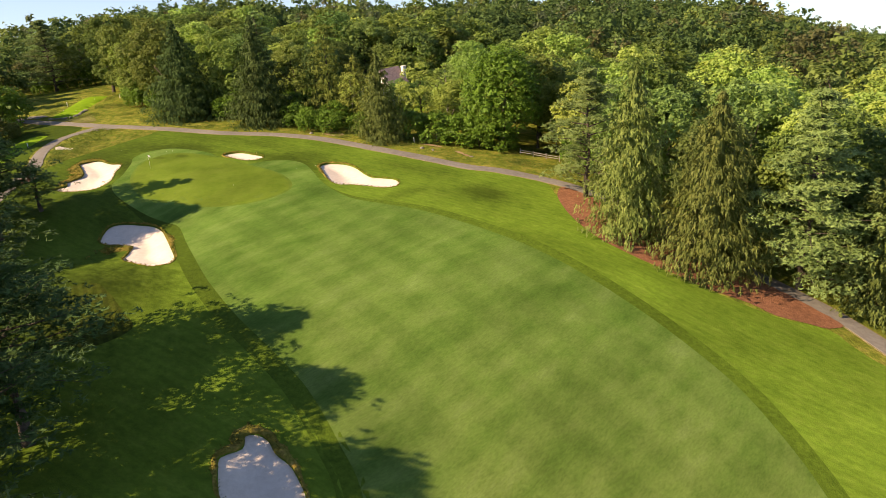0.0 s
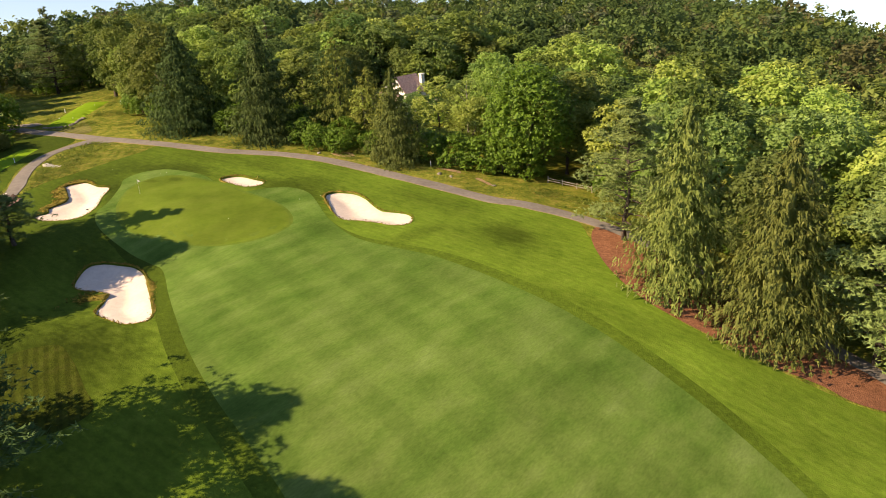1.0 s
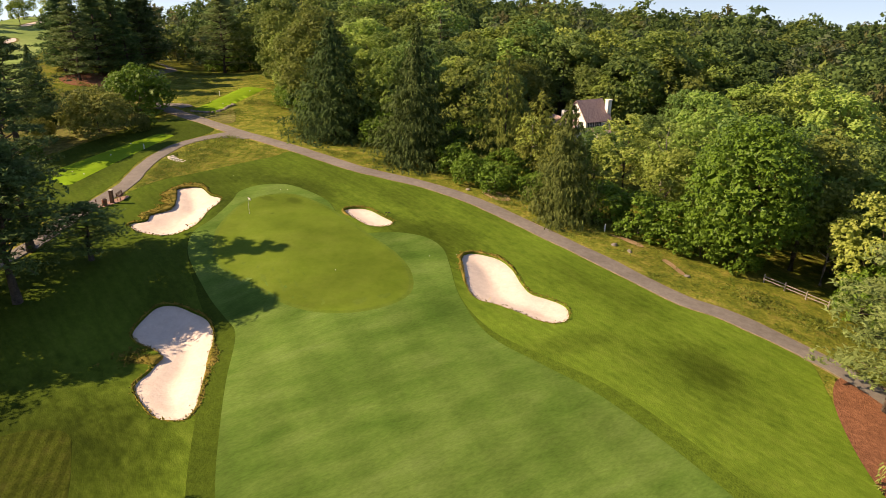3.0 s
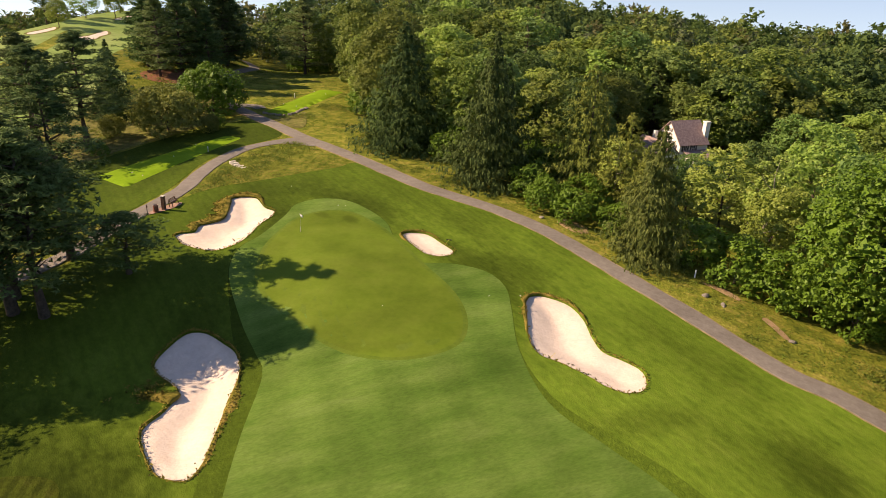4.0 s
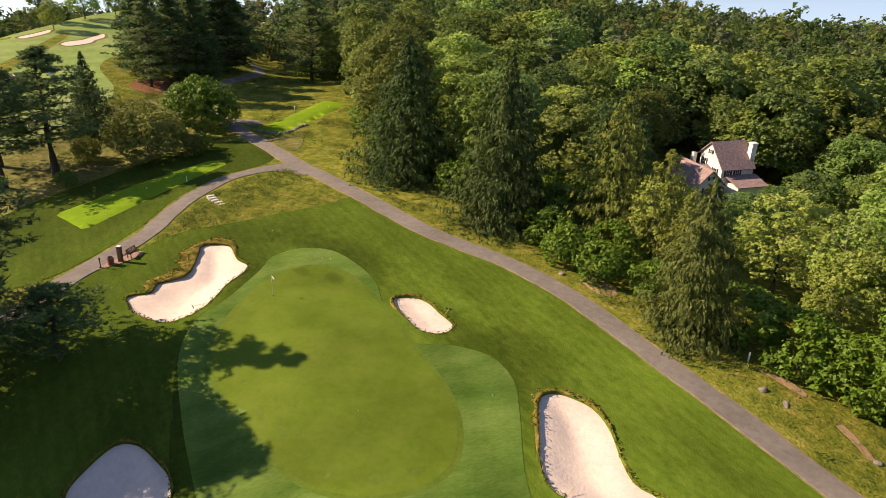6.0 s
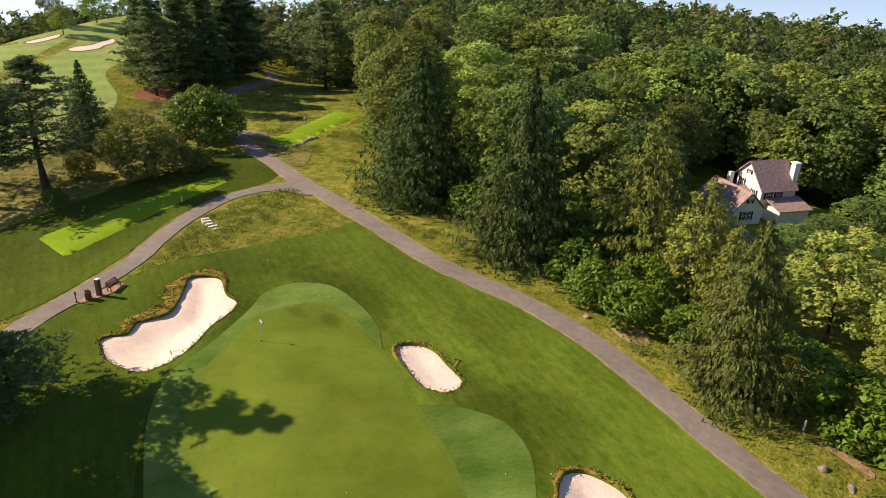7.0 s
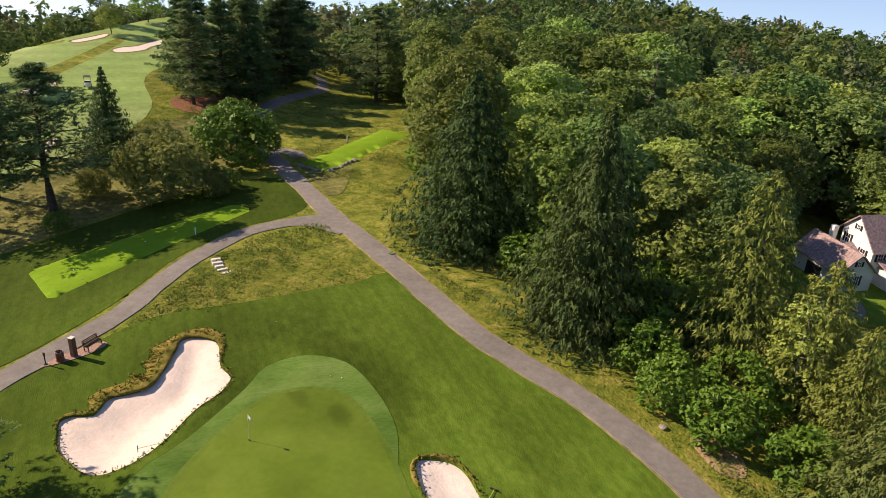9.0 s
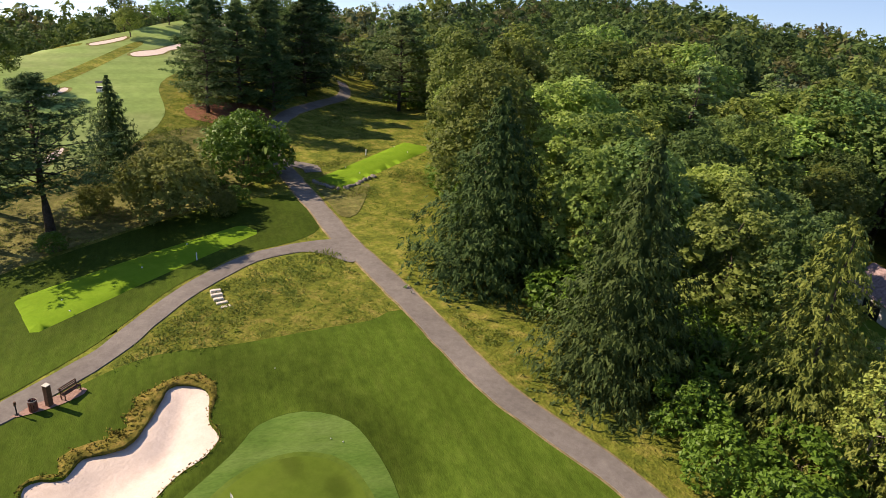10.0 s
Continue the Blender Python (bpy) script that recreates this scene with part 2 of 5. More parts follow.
M_LIP = mat("bunker_lip_grass", [(0.0665, 0.0723, 0.0136), (0.1615, 0.1403, 0.0272), (0.3040, 0.2125, 0.0595)], 1.2, 8, bump=0.6, big=(0.4, 0.3), fine=(4.0, 0.4), spec=0.05)
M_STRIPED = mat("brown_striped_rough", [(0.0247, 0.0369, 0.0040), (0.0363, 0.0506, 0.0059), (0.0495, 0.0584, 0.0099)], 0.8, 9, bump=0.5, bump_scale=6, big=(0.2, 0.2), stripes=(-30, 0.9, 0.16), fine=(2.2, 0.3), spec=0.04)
M_WEEDS = mat("rank_green_weeds", [(0.0675, 0.1125, 0.0196), (0.1500, 0.2025, 0.0350), (0.3150, 0.3000, 0.0700)], 0.35, 9, rough=0.8, bump=0, big=(0.15, 0.3), fine=(3.0, 0.35), translucent=0.35)
M_TUFT = mat("wild_grass_tufts", [(0.0672, 0.1436, 0.0169), (0.1438, 0.2220, 0.0338), (0.2684, 0.3135, 0.0761)], 0.4, 9, rough=0.8, bump=0, big=(0.08, 0.3), translucent=0.5)


# ---------------------------------------------------------------- mesh helpers
def mesh_of(name, verts, faces, material=None, smooth=False):
    me = bpy.data.meshes.new(name)
    verts = np.asarray(verts, dtype=np.float32)
    if isinstance(faces, np.ndarray) and len(faces):
        k = faces.shape[1]
        me.vertices.add(len(verts))
        me.vertices.foreach_set("co", verts.ravel())
        me.loops.add(faces.size)
        me.loops.foreach_set("vertex_index", faces.astype(np.int32).ravel())
        me.polygons.add(len(faces))
        me.polygons.foreach_set("loop_start", np.arange(0, faces.size, k, dtype=np.int32))
        me.update(calc_edges=True)
    else:
        me.from_pydata(verts.tolist(), [], faces)
        me.update()
    if smooth:
        me.shade_smooth()
    if material:
        me.materials.append(material)
    return me


def mpart(name, me, parent=None, label=""):
    ob = new(name, me)
    ob.parent = parent
    if label:
        ob["label"] = label
    return ob


def part(name, bm, material, parent=None, label="", smooth=False):
    me = bpy.data.meshes.new(name)
    bm.to_mesh(me)
    bm.free()
    if smooth:
        me.shade_smooth()
    me.materials.append(material)
    return mpart(name, me, parent, label)


def thing(name, x, y, z, turn=0.0, label="", category="", group="", kind=""):
    ob = new(name)
    ob.empty_display_size = 0.2
    ob.matrix_basis = pose(x, y, z, 0, 0, turn)
    return tagged(ob, label, category, group, kind)


def box(bm, x0, y0, z0, x1, y1, z1, m=None):
    r = bmesh.ops.create_cube(bm, size=1, matrix=Matrix.Translation(((x0 + x1) / 2, (y0 + y1) / 2, (z0 + z1) / 2)) @ Matrix.Diagonal((x1 - x0, y1 - y0, z1 - z0, 1)))
    if m:
        bmesh.ops.transform(bm, matrix=m, verts=r["verts"])
    return r["verts"]


def tube(points, radii, sides=6):
    """A tapered, bent tube through points: vertices and quads."""
    vs, fs = [], []
    pts = [Vector(p) for p in points]
    for i, p in enumerate(pts):
        d = (pts[min(i + 1, len(pts) - 1)] - pts[max(i - 1, 0)]).normalized()
        q = d.to_track_quat("Z", "Y")
        for k in range(sides):
            a = 2 * math.pi * k / sides
            vs.append(p + q @ Vector((math.cos(a) * radii[i], math.sin(a) * radii[i], 0)))
    for i in range(len(pts) - 1):
        for k in range(sides):
            a, b = i * sides + k, i * sides + (k + 1) % sides
            fs.append((a, b, b + sides, a + sides))
    return vs, fs


def join(pieces):
    vs, fs = [], []
    for v, f in pieces:
        o = len(vs)
        vs += [tuple(p) for p in v]
        fs += [tuple(i + o for i in q) for q in f]
    return vs, fs


# ---------------------------------------------------------------- terrain
def sstep(a, b, x):
    t = np.clip((x - a) / (b - a), 0, 1)
    return t * t * (3 - 2 * t)


SKY_EAST = ((-40, -30, -26, -23, -20, -13, -5, 0), (8.0, 7.1, 6.3, 5.5, 5.0, 4.2, 4.0, 4.0))
SKY_WEST = ((-8, -1, 5, 8, 13, 19, 25, 33, 40, 46, 54, 58, 62, 70), (4.3, 4.5, 4.35, 4.1, 3.7, 3.2, 3.1, 3.7, 4.6, 5.3, 5.6, 6.0, 6.6, 7.4))


def hills(x, y):
    """Wooded hills that rise towards a ridge on the skyline; how far down the ridge lies follows the bearing."""
    out = 0.0
    k = sstep(-9, -2, np.degrees(np.arctan2(-x, y)))
    for (cx, cy), (bearing, dip), w in (((1.0, 8.0), SKY_EAST, 1 - k), ((-11.0, 66.0), SKY_WEST, k)):
        d, az = np.hypot(x - cx, y - cy), np.degrees(np.arctan2(cx - x, y - cy))
        line = 37.0 - d * np.tan(np.radians(np.interp(az, bearing, dip)))
        sag = 4 * sstep(130, 200, d) * (1 - sstep(220, 330, d)) + 0.16 * np.maximum(0, d - 640)
        out = out + w * (line - 18.0 - sag)
    return out


def ground(x, y):
    """Height of the natural ground."""
    x, y = np.asarray(x, float), np.asarray(y, float)
    u, v = (x + 36) / 72, (y - 108) / 72
    near = 5.51 - 1.921 * u + 1.146 * v - 5.383 * u * u - 4.718 * u * v - 4.734 * v * v
    d, az = np.hypot(x, y), np.degrees(np.arctan2(-x, y))
    far = -9 + 9 * sstep(0, 18, az) + 5.5 * sstep(16, 30, az) + 2.5 * sstep(30, 40, az) + 6 * sstep(170, 300, d) * sstep(28, 46, az) * (1 - 1.4 * sstep(50, 72, az))
    k = sstep(-60, 40, y)
    far = far * k - 3 * (1 - k)
    w = sstep(0.75, 1.6, np.hypot(u, v))
    z = near * (1 - w) + far * w
    z = z - 1.9 * np.exp(-((x + 45) ** 2 + (y - 83) ** 2) / 130) - 0.8 * np.exp(-((x + 62) ** 2 + (y - 104) ** 2) / 90) - 0.35 * np.exp(-((x + 15) ** 2 + (y - 100) ** 2) / 90)      # hollows of the bunkers
    past = np.maximum(0, -(x + 177) * 0.932 - (y - 150) * 0.362)      # beyond the crest of the far fairway
    z = z - 32 * (1 - np.exp(-past / 60))
    start = 150 + 170 * sstep(30, 46, az)
    out = sstep(0, 150, d - start) * k
    z = z * (1 - out) + hills(x, y) * out
    pad = sstep(24, 12, np.hypot(x + 18, y - 183))       # level lawn round the house
    return z * (1 - pad) - 0.5 * pad


def gz(x, y):
    return float(ground(x, y))


def spline(pts, closed=True, step=0.5):
    """A smooth outline through control points."""
    p = np.array(pts, float)
    n = len(p)
    out = []
    for i in range(n if closed else n - 1):
        if closed:
            a, b, c, d = p[i - 1], p[i], p[(i + 1) % n], p[(i + 2) % n]
        else:
            a, b, c, d = p[max(i - 1, 0)], p[i], p[i + 1], p[min(i + 2, n - 1)]
        k = max(2, int(np.linalg.norm(c - b) / step))
        for s in np.arange(k) / k:
            out.append(0.5 * (2 * b + (c - a) * s + (2 * a - 5 * b + 4 * c - d) * s * s + (3 * b - a - 3 * c + d) * s ** 3))
    if not closed:
        out.append(p[-1])
    return np.array(out)


def inside(poly, x, y):
    x, y = np.asarray(x, float), np.asarray(y, float)
    r = np.zeros(x.shape, bool)
    px, py = poly[:, 0], poly[:, 1]
    for i in range(len(poly)):
        x0, y0, x1, y1 = px[i - 1], py[i - 1], px[i], py[i]
        if y0 != y1:
            r ^= ((y0 > y) != (y1 > y)) & (x < (x1 - x0) * (y - y0) / (y1 - y0) + x0)
    return r


def edge_distance(poly, x, y):
    x, y = np.asarray(x, float), np.asarray(y, float)
    best = np.full(x.shape, 1e9)
    for i in range(len(poly)):
        a, b = poly[i - 1], poly[i]
        d = b - a
        s = np.clip(((x - a[0]) * d[0] + (y - a[1]) * d[1]) / (d @ d + 1e-9), 0, 1)
        best = np.minimum(best, np.hypot(x - a[0] - s * d[0], y - a[1] - s * d[1]))
    return best


def offset(poly, r):
    """The outline moved outwards by r."""
    nxt, prv = np.roll(poly, -1, 0), np.roll(poly, 1, 0)
    d = nxt - prv
    d /= np.linalg.norm(d, axis=1)[:, None] + 1e-9
    area = np.sum(poly[:, 0] * nxt[:, 1] - nxt[:, 0] * poly[:, 1])
    nrm = np.stack([d[:, 1], -d[:, 0]], 1) * (1 if area > 0 else -1)
    return poly + nrm * r


from mathutils.geometry import delaunay_2d_cdt


def sheet(outline, holes=(), grid=2.0, lift=0.03, shape=None):
    """Vertices and faces of a piece of turf of that outline, draped over the ground, with holes."""
    loops = [outline, *holes]
    vs, es = [], []
    for lp in loops:
        o = len(vs)
        vs += [Vector(p) for p in lp]
        es += [(o + i, o + (i + 1) % len(lp)) for i in range(len(lp))]
    lo, hi = outline.min(0), outline.max(0)
    gx, gy = np.meshgrid(np.arange(lo[0], hi[0], grid), np.arange(lo[1], hi[1], grid))
    gx, gy = gx.ravel() + 0.013, gy.ravel() + 0.017
    ok = inside(outline, gx, gy)
    gx, gy = gx[ok], gy[ok]
    for lp in loops:
        keep = edge_distance(lp, gx, gy) > grid * 0.35
        gx, gy = gx[keep], gy[keep]
    for h in holes:
        keep = ~inside(h, gx, gy)
        gx, gy = gx[keep], gy[keep]
    vs += [Vector((a, b)) for a, b in zip(gx, gy)]
    ov, _, of, *_ = delaunay_2d_cdt(vs, es, [], 0, 1e-5)
    V = np.array([tuple(v) for v in ov])
    Fc = np.array(of)
    c = V[Fc].mean(1)
    keep = inside(outline, c[:, 0], c[:, 1])
    for h in holes:
        keep &= ~inside(h, c[:, 0], c[:, 1])
    Fc = Fc[keep]
    n = (V[Fc[:, 1], 0] - V[Fc[:, 0], 0]) * (V[Fc[:, 2], 1] - V[Fc[:, 0], 1]) - (V[Fc[:, 1], 1] - V[Fc[:, 0], 1]) * (V[Fc[:, 2], 0] - V[Fc[:, 0], 0])
    Fc[n < 0] = Fc[n < 0][:, ::-1]
    z = ground(V[:, 0], V[:, 1]) + lift
    if shape is not None:
        z = z + shape(V[:, 0], V[:, 1])
    return np.column_stack([V, z]), Fc


def turf(name, label, material, outline, holes=(), grid=2.0, lift=0.03, shape=None, category="turf"):
    v, f = sheet(outline, holes, grid, lift, shape)
    ob = new(name, mesh_of(name, v, f, material, smooth=True))
    return tagged(ob, label, category, kind="structure")


# ---------------------------------------------------------------- outlines of the course (metres)
BUNKERS = {
    "a": [(-62.0, 99.6), (-63.1, 100.3), (-62.9, 101.3), (-61.9, 102.2), (-62.8, 104.0), (-62.0, 105.3), (-61.6, 107.0), (-63.4, 109.9), (-64.7, 112.0), (-63.6, 113.2), (-61.7, 113.4), (-59.0, 111.5), (-56.9, 110.8), (-56.0, 108.9), (-55.9, 106.6), (-54.8, 103.2), (-54.6, 100.6), (-55.4, 98.6), (-57.5, 98.2), (-60.2, 98.6)],
    "b": [(-39.4, 111.7), (-39.0, 112.5), (-37.6, 113.2), (-36.2, 113.0), (-34.4, 111.9), (-32.6, 110.9), (-32.1, 110.1), (-32.4, 108.8), (-33.4, 108.2), (-34.7, 108.2), (-36.5, 109.2), (-38.1, 110.3)],
    "c": [(-21.7, 104.6), (-21.4, 105.9), (-20.2, 106.5), (-17.8, 106.2), (-15.9, 104.5), (-14.3, 101.8), (-12.9, 100.0), (-11.3, 99.6), (-9.5, 99.0), (-8.6, 97.7), (-8.5, 95.8), (-9.6, 94.6), (-11.4, 94.6), (-13.0, 95.3), (-15.5, 95.9), (-17.6, 96.2), (-19.1, 98.0), (-20.4, 101.1)],
    "d": [(-47.0, 81.4), (-47.7, 83.6), (-47.7, 86.0), (-46.2, 86.8), (-43.8, 86.3), (-41.5, 85.4), (-39.2, 83.1), (-36.8, 78.9), (-34.7, 75.0), (-33.5, 72.6), (-33.3, 71.2), (-34.1, 70.7), (-35.8, 70.7), (-39.0, 72.6), (-40.6, 74.2), (-40.9, 76.4), (-41.9, 79.0), (-43.4, 79.7), (-45.4, 80.3)],
    "e": [(-17.6, 37.7), (-17.8, 39.1), (-16.5, 40.2), (-16.7, 41.6), (-15.9, 41.9), (-14.8, 41.3), (-13.8, 39.8), (-12.5, 38.7), (-11.4, 37.0), (-10.7, 35.5), (-10.9, 33.7), (-13.4, 32.8), (-16.2, 34.3)],
}
GREEN = spline([(-51.1, 112.5), (-48.0, 113.9), (-43.1, 112.0), (-38.6, 109.1), (-33.2, 105.0), (-28.6, 101.6), (-25.7, 98.1), (-24.4, 94.3), (-25.5, 91.3), (-27.9, 89.2), (-31.1, 88.4),
                (-34.6, 89.1), (-39.0, 91.2), (-43.5, 93.0), (-46.7, 95.2), (-48.9, 98.2), (-50.9, 102.0), (-52.1, 106.8), (-52.3, 109.7)], step=1.0)
FAIRWAY = spline([(-36.9, 83.2), (-33.3, 76.4), (-30.6, 71.6), (-27.2, 65.9), (-22.2, 58.9), (-16.7, 52.3), (-12.9, 47.5), (-9.3, 41.4), (-6.7, 35.9), (-5.0, 25.0), (-6.0, 5.0), (-12.0, -40.0),
                  (34.0, -40.0), (33.0, 0.0), (30.5, 25.0), (29.4, 36.8), (29.2, 41.5), (28.3, 47.0), (26.2, 53.5), (22.0, 60.0), (17.5, 65.4), (12.2, 71.0), (4.6, 78.2), (-3.9, 84.6), (-9.5, 87.2),
                  (-14.8, 89.9), (-19.3, 95.8), (-22.3, 102.0), (-24.4, 105.8), (-27.4, 107.8), (-31.1, 107.4), (-34.0, 105.8), (-36.8, 107.2), (-39.7, 110.2), (-42.6, 113.6), (-46.4, 116.0),
                  (-50.8, 117.5), (-54.2, 116.2), (-55.6, 113.2), (-54.7, 110.2), (-53.6, 104.0), (-53.4, 100.0), (-50.5, 95.0), (-44.5, 89.5), (-39.5, 85.6)], step=1.0)
MOWN = spline([(-69.5, 113.0), (-70.2, 106.0), (-69.6, 99.0), (-67.0, 89.0), (-67.0, 76.0), (-60.0, 50.0), (-48.0, 20.0), (-46.0, -45.0), (40.0, -45.0), (60.0, 20.0), (52.0, 48.0), (43.0, 61.0), (41.0, 65.4),
               (35.5, 66.6), (29.0, 70.0), (24.5, 72.8), (21.0, 75.2), (17.6, 79.0), (15.2, 85.4), (14.4, 93.5), (13.0, 100.5), (6.7, 104.4), (2.4, 104.6), (-2.2, 108.0), (-6.7, 111.2), (-11.8, 114.0),
               (-17.9, 117.8), (-25.3, 122.6), (-33.0, 125.6), (-38.2, 126.4), (-44.8, 127.7), (-52.5, 131.0), (-57.5, 133.3), (-59.4, 131.6), (-59.4, 129.5), (-61.7, 125.2), (-65.0, 119.3)], step=1.2)
MOWN_TEE = spline([(-73.4, 98.0), (-74.0, 109.0), (-76.2, 116.0), (-78.6, 122.0), (-79.8, 131.0), (-78.4, 136.5), (-79.0, 141.5), (-85.0, 146.5), (-92.0, 147.0), (-95.0, 137.0), (-95.5, 120.0), (-95.0, 108.0), (-88.0, 98.0), (-80.0, 90.0)], step=1.2)
FAR_FAIRWAY = spline([(-122, 95), (-119, 120), (-118.5, 131), (-121, 142.0), (-129, 154), (-148, 167), (-162, 198), (-180, 226), (-204, 234), (-197, 203), (-189, 183), (-183, 162), (-180, 138), (-184, 100), (-150, 60)], step=3.0)
def straight(pts, step):
    """A straight-sided outline."""
    out = []
    for a, b in zip(pts, pts[1:] + pts[:1]):
        k = max(2, int(math.dist(a, b) / step))
        out += [(a[0] + (b[0] - a[0]) * i / k, a[1] + (b[1] - a[1]) * i / k) for i in range(k)]
    return np.array(out)


TEE_A = straight([(-88.8, 111.1), (-80.3, 108.9), (-83.3, 136.5), (-87.2, 136.9)], 0.7)
TEE_B = straight([(-93.5, 155.2), (-87.6, 154.6), (-91.4, 180.1), (-96.8, 178.8)], 0.9)
ROAD = spline([(-158.0, 226.0), (-144.3, 213.2), (-134.3, 201.3), (-126.8, 187.2), (-120.4, 173.0), (-113.0, 163.0), (-104.0, 157.0), (-97.0, 153.3), (-90.1, 149.6), (-82.7, 145.7), (-74.8, 141.4), (-69.6, 139.2), (-64.6, 137.0),
               (-58.2, 134.2), (-52.0, 131.3), (-45.0, 128.3), (-39.5, 127.0), (-33.0, 125.7), (-25.3, 122.7), (-17.9, 118.2), (-11.8, 114.4), (-6.7, 111.3), (-2.2, 108.3), (2.4, 105.6), (6.7, 104.6),
               (13.4, 101.0), (18.5, 97.0), (27.0, 88.0), (35.0, 78.5), (42.1, 71.0), (45.0, 66.0), (48.0, 58.0), (54.0, 40.0)], closed=False, step=1.0)
BRANCH = spline([(-73.8, 140.8), (-75.6, 138.0), (-77.2, 134.6), (-78.2, 130.9), (-77.7, 126.3), (-76.6, 121.6), (-74.6, 116.3), (-72.6, 111.5), (-71.8, 106.0), (-71.0, 99.5), (-69.0, 91.0), (-69.0, 76.0), (-64.0, 55.0)], closed=False, step=1.0)
MULCH = spline([(14.6, 93.3), (15.2, 85.4), (17.6, 79.0), (21.0, 75.4), (24.5, 73.0), (29.0, 70.2), (33.1, 68.6), (35.5, 66.9), (39.1, 66.2), (41.0, 65.8), (43.4, 68.0), (38.0, 76.0), (30.0, 86.0), (21.0, 95.0), (16.5, 98.0)], step=0.8)
LIPS = {k: spline(v, step=0.45) for k, v in BUNKERS.items()}
DEPTH = {"a": 0.6, "b": 0.45, "c": 0.55, "d": 0.55, "e": 0.5}
HOLES = {k: offset(v, 0.3) for k, v in LIPS.items()}

# one ground sheet out to the horizon; it dips below the turf that lies on it
gx = np.concatenate([-np.geomspace(3000, 262, 26), np.arange(-255, 130, 3.0), np.geomspace(134, 3000, 34)])
gy = np.concatenate([-np.geomspace(1500, 66, 16), np.arange(-60, 300, 3.0), np.geomspace(304, 3000, 40)])
X, Y = np.meshgrid(gx, gy)
Z = ground(X, Y)
hidden = np.zeros(X.shape, bool)
for poly in (MOWN, MOWN_TEE):
    hidden |= inside(poly, X, Y) & (edge_distance(poly, X, Y) > 3.2)
Z = Z - 1.6 * hidden
nx, ny = len(gx), len(gy)
idx = np.arange(nx * ny).reshape(ny, nx)
quads = np.stack([idx[:-1, :-1], idx[:-1, 1:], idx[1:, 1:], idx[1:, :-1]], -1).reshape(-1, 4)
tagged(new("ground", mesh_of("ground", np.stack([X, Y, Z], -1).reshape(-1, 3), quads, M_ROUGH, smooth=True)), "wild tan and green rough grass and woodland ground", "ground", kind="structure")


sand_holes = [HOLES[k] for k in "abcde"]
cut_width = (0.9 * (1 - sstep(82, 96, FAIRWAY[:, 1])) + 0.03)[:, None]
CUT = offset(offset(FAIRWAY, cut_width), cut_width)
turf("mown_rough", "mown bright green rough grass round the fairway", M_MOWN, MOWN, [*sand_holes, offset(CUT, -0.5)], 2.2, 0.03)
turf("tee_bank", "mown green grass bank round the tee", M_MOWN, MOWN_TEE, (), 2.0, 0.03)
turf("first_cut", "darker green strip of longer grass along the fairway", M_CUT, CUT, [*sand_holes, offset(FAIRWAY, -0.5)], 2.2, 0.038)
turf("fairway", "short mown olive green fairway turf with faint bands", M_FAIR, FAIRWAY, [HOLES[k] for k in "abcd"], 2.2, 0.046)
turf("green_fringe", "slightly longer green grass fringing the putting surface", M_FRINGE, offset(GREEN, 0.45), (), 1.8, 0.051)
turf("putting_green", "smooth yellowish green putting surface", M_GREEN, GREEN, (), 1.8, 0.056)
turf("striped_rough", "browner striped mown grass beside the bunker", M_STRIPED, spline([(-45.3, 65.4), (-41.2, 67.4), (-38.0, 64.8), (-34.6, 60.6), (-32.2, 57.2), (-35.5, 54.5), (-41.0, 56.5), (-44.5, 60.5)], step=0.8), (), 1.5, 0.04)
turf("heath", "brown and tan heath on the slope above the tee", M_HEATH, spline([(-95.5, 98), (-96.5, 118), (-96, 138), (-100, 150), (-108, 160), (-120, 160), (-123, 150), (-120.5, 140), (-117.5, 128), (-117, 112), (-117, 97)], step=1.5), (), 2.5, 0.03)
turf("far_fairway", "green striped fairway on the far slope, haze painted into its colour", M_FARFAIR, FAR_FAIRWAY, (), 3.0, 0.04)
turf("rough_band", "band of brown longer grass across the far fairway", M_ROUGH, spline([(-154.5, 142.5), (-160, 151), (-168, 163.5), (-178, 179), (-175, 179), (-164, 164), (-156, 152), (-152, 144.5)], step=1.0), (), 2.0, 0.055)
turf("tee", "flat bright green tee beside the cart path", M_TEE, TEE_A, (), 1.4, 0.2, lambda x, y: -0.18 * (edge_distance(TEE_A, x, y) < 0.05))
turf("tee", "flat bright green tee above a rough bank", M_TEE, TEE_B, (), 1.4, 0.3, lambda x, y: -0.3 * (edge_distance(TEE_B, x, y) < 0.05))
turf("mulch_bed", "reddish brown pine straw under the far pines", M_MULCH, spline([(-118, 164), (-121, 160), (-126, 157), (-131, 160), (-129, 168), (-124, 172), (-119, 168)], step=1.0), (), 2.0, 0.06)
turf("mulch_bed", "reddish brown pine straw under the spruces", M_MULCH, MULCH, (), 1.5, 0.07)


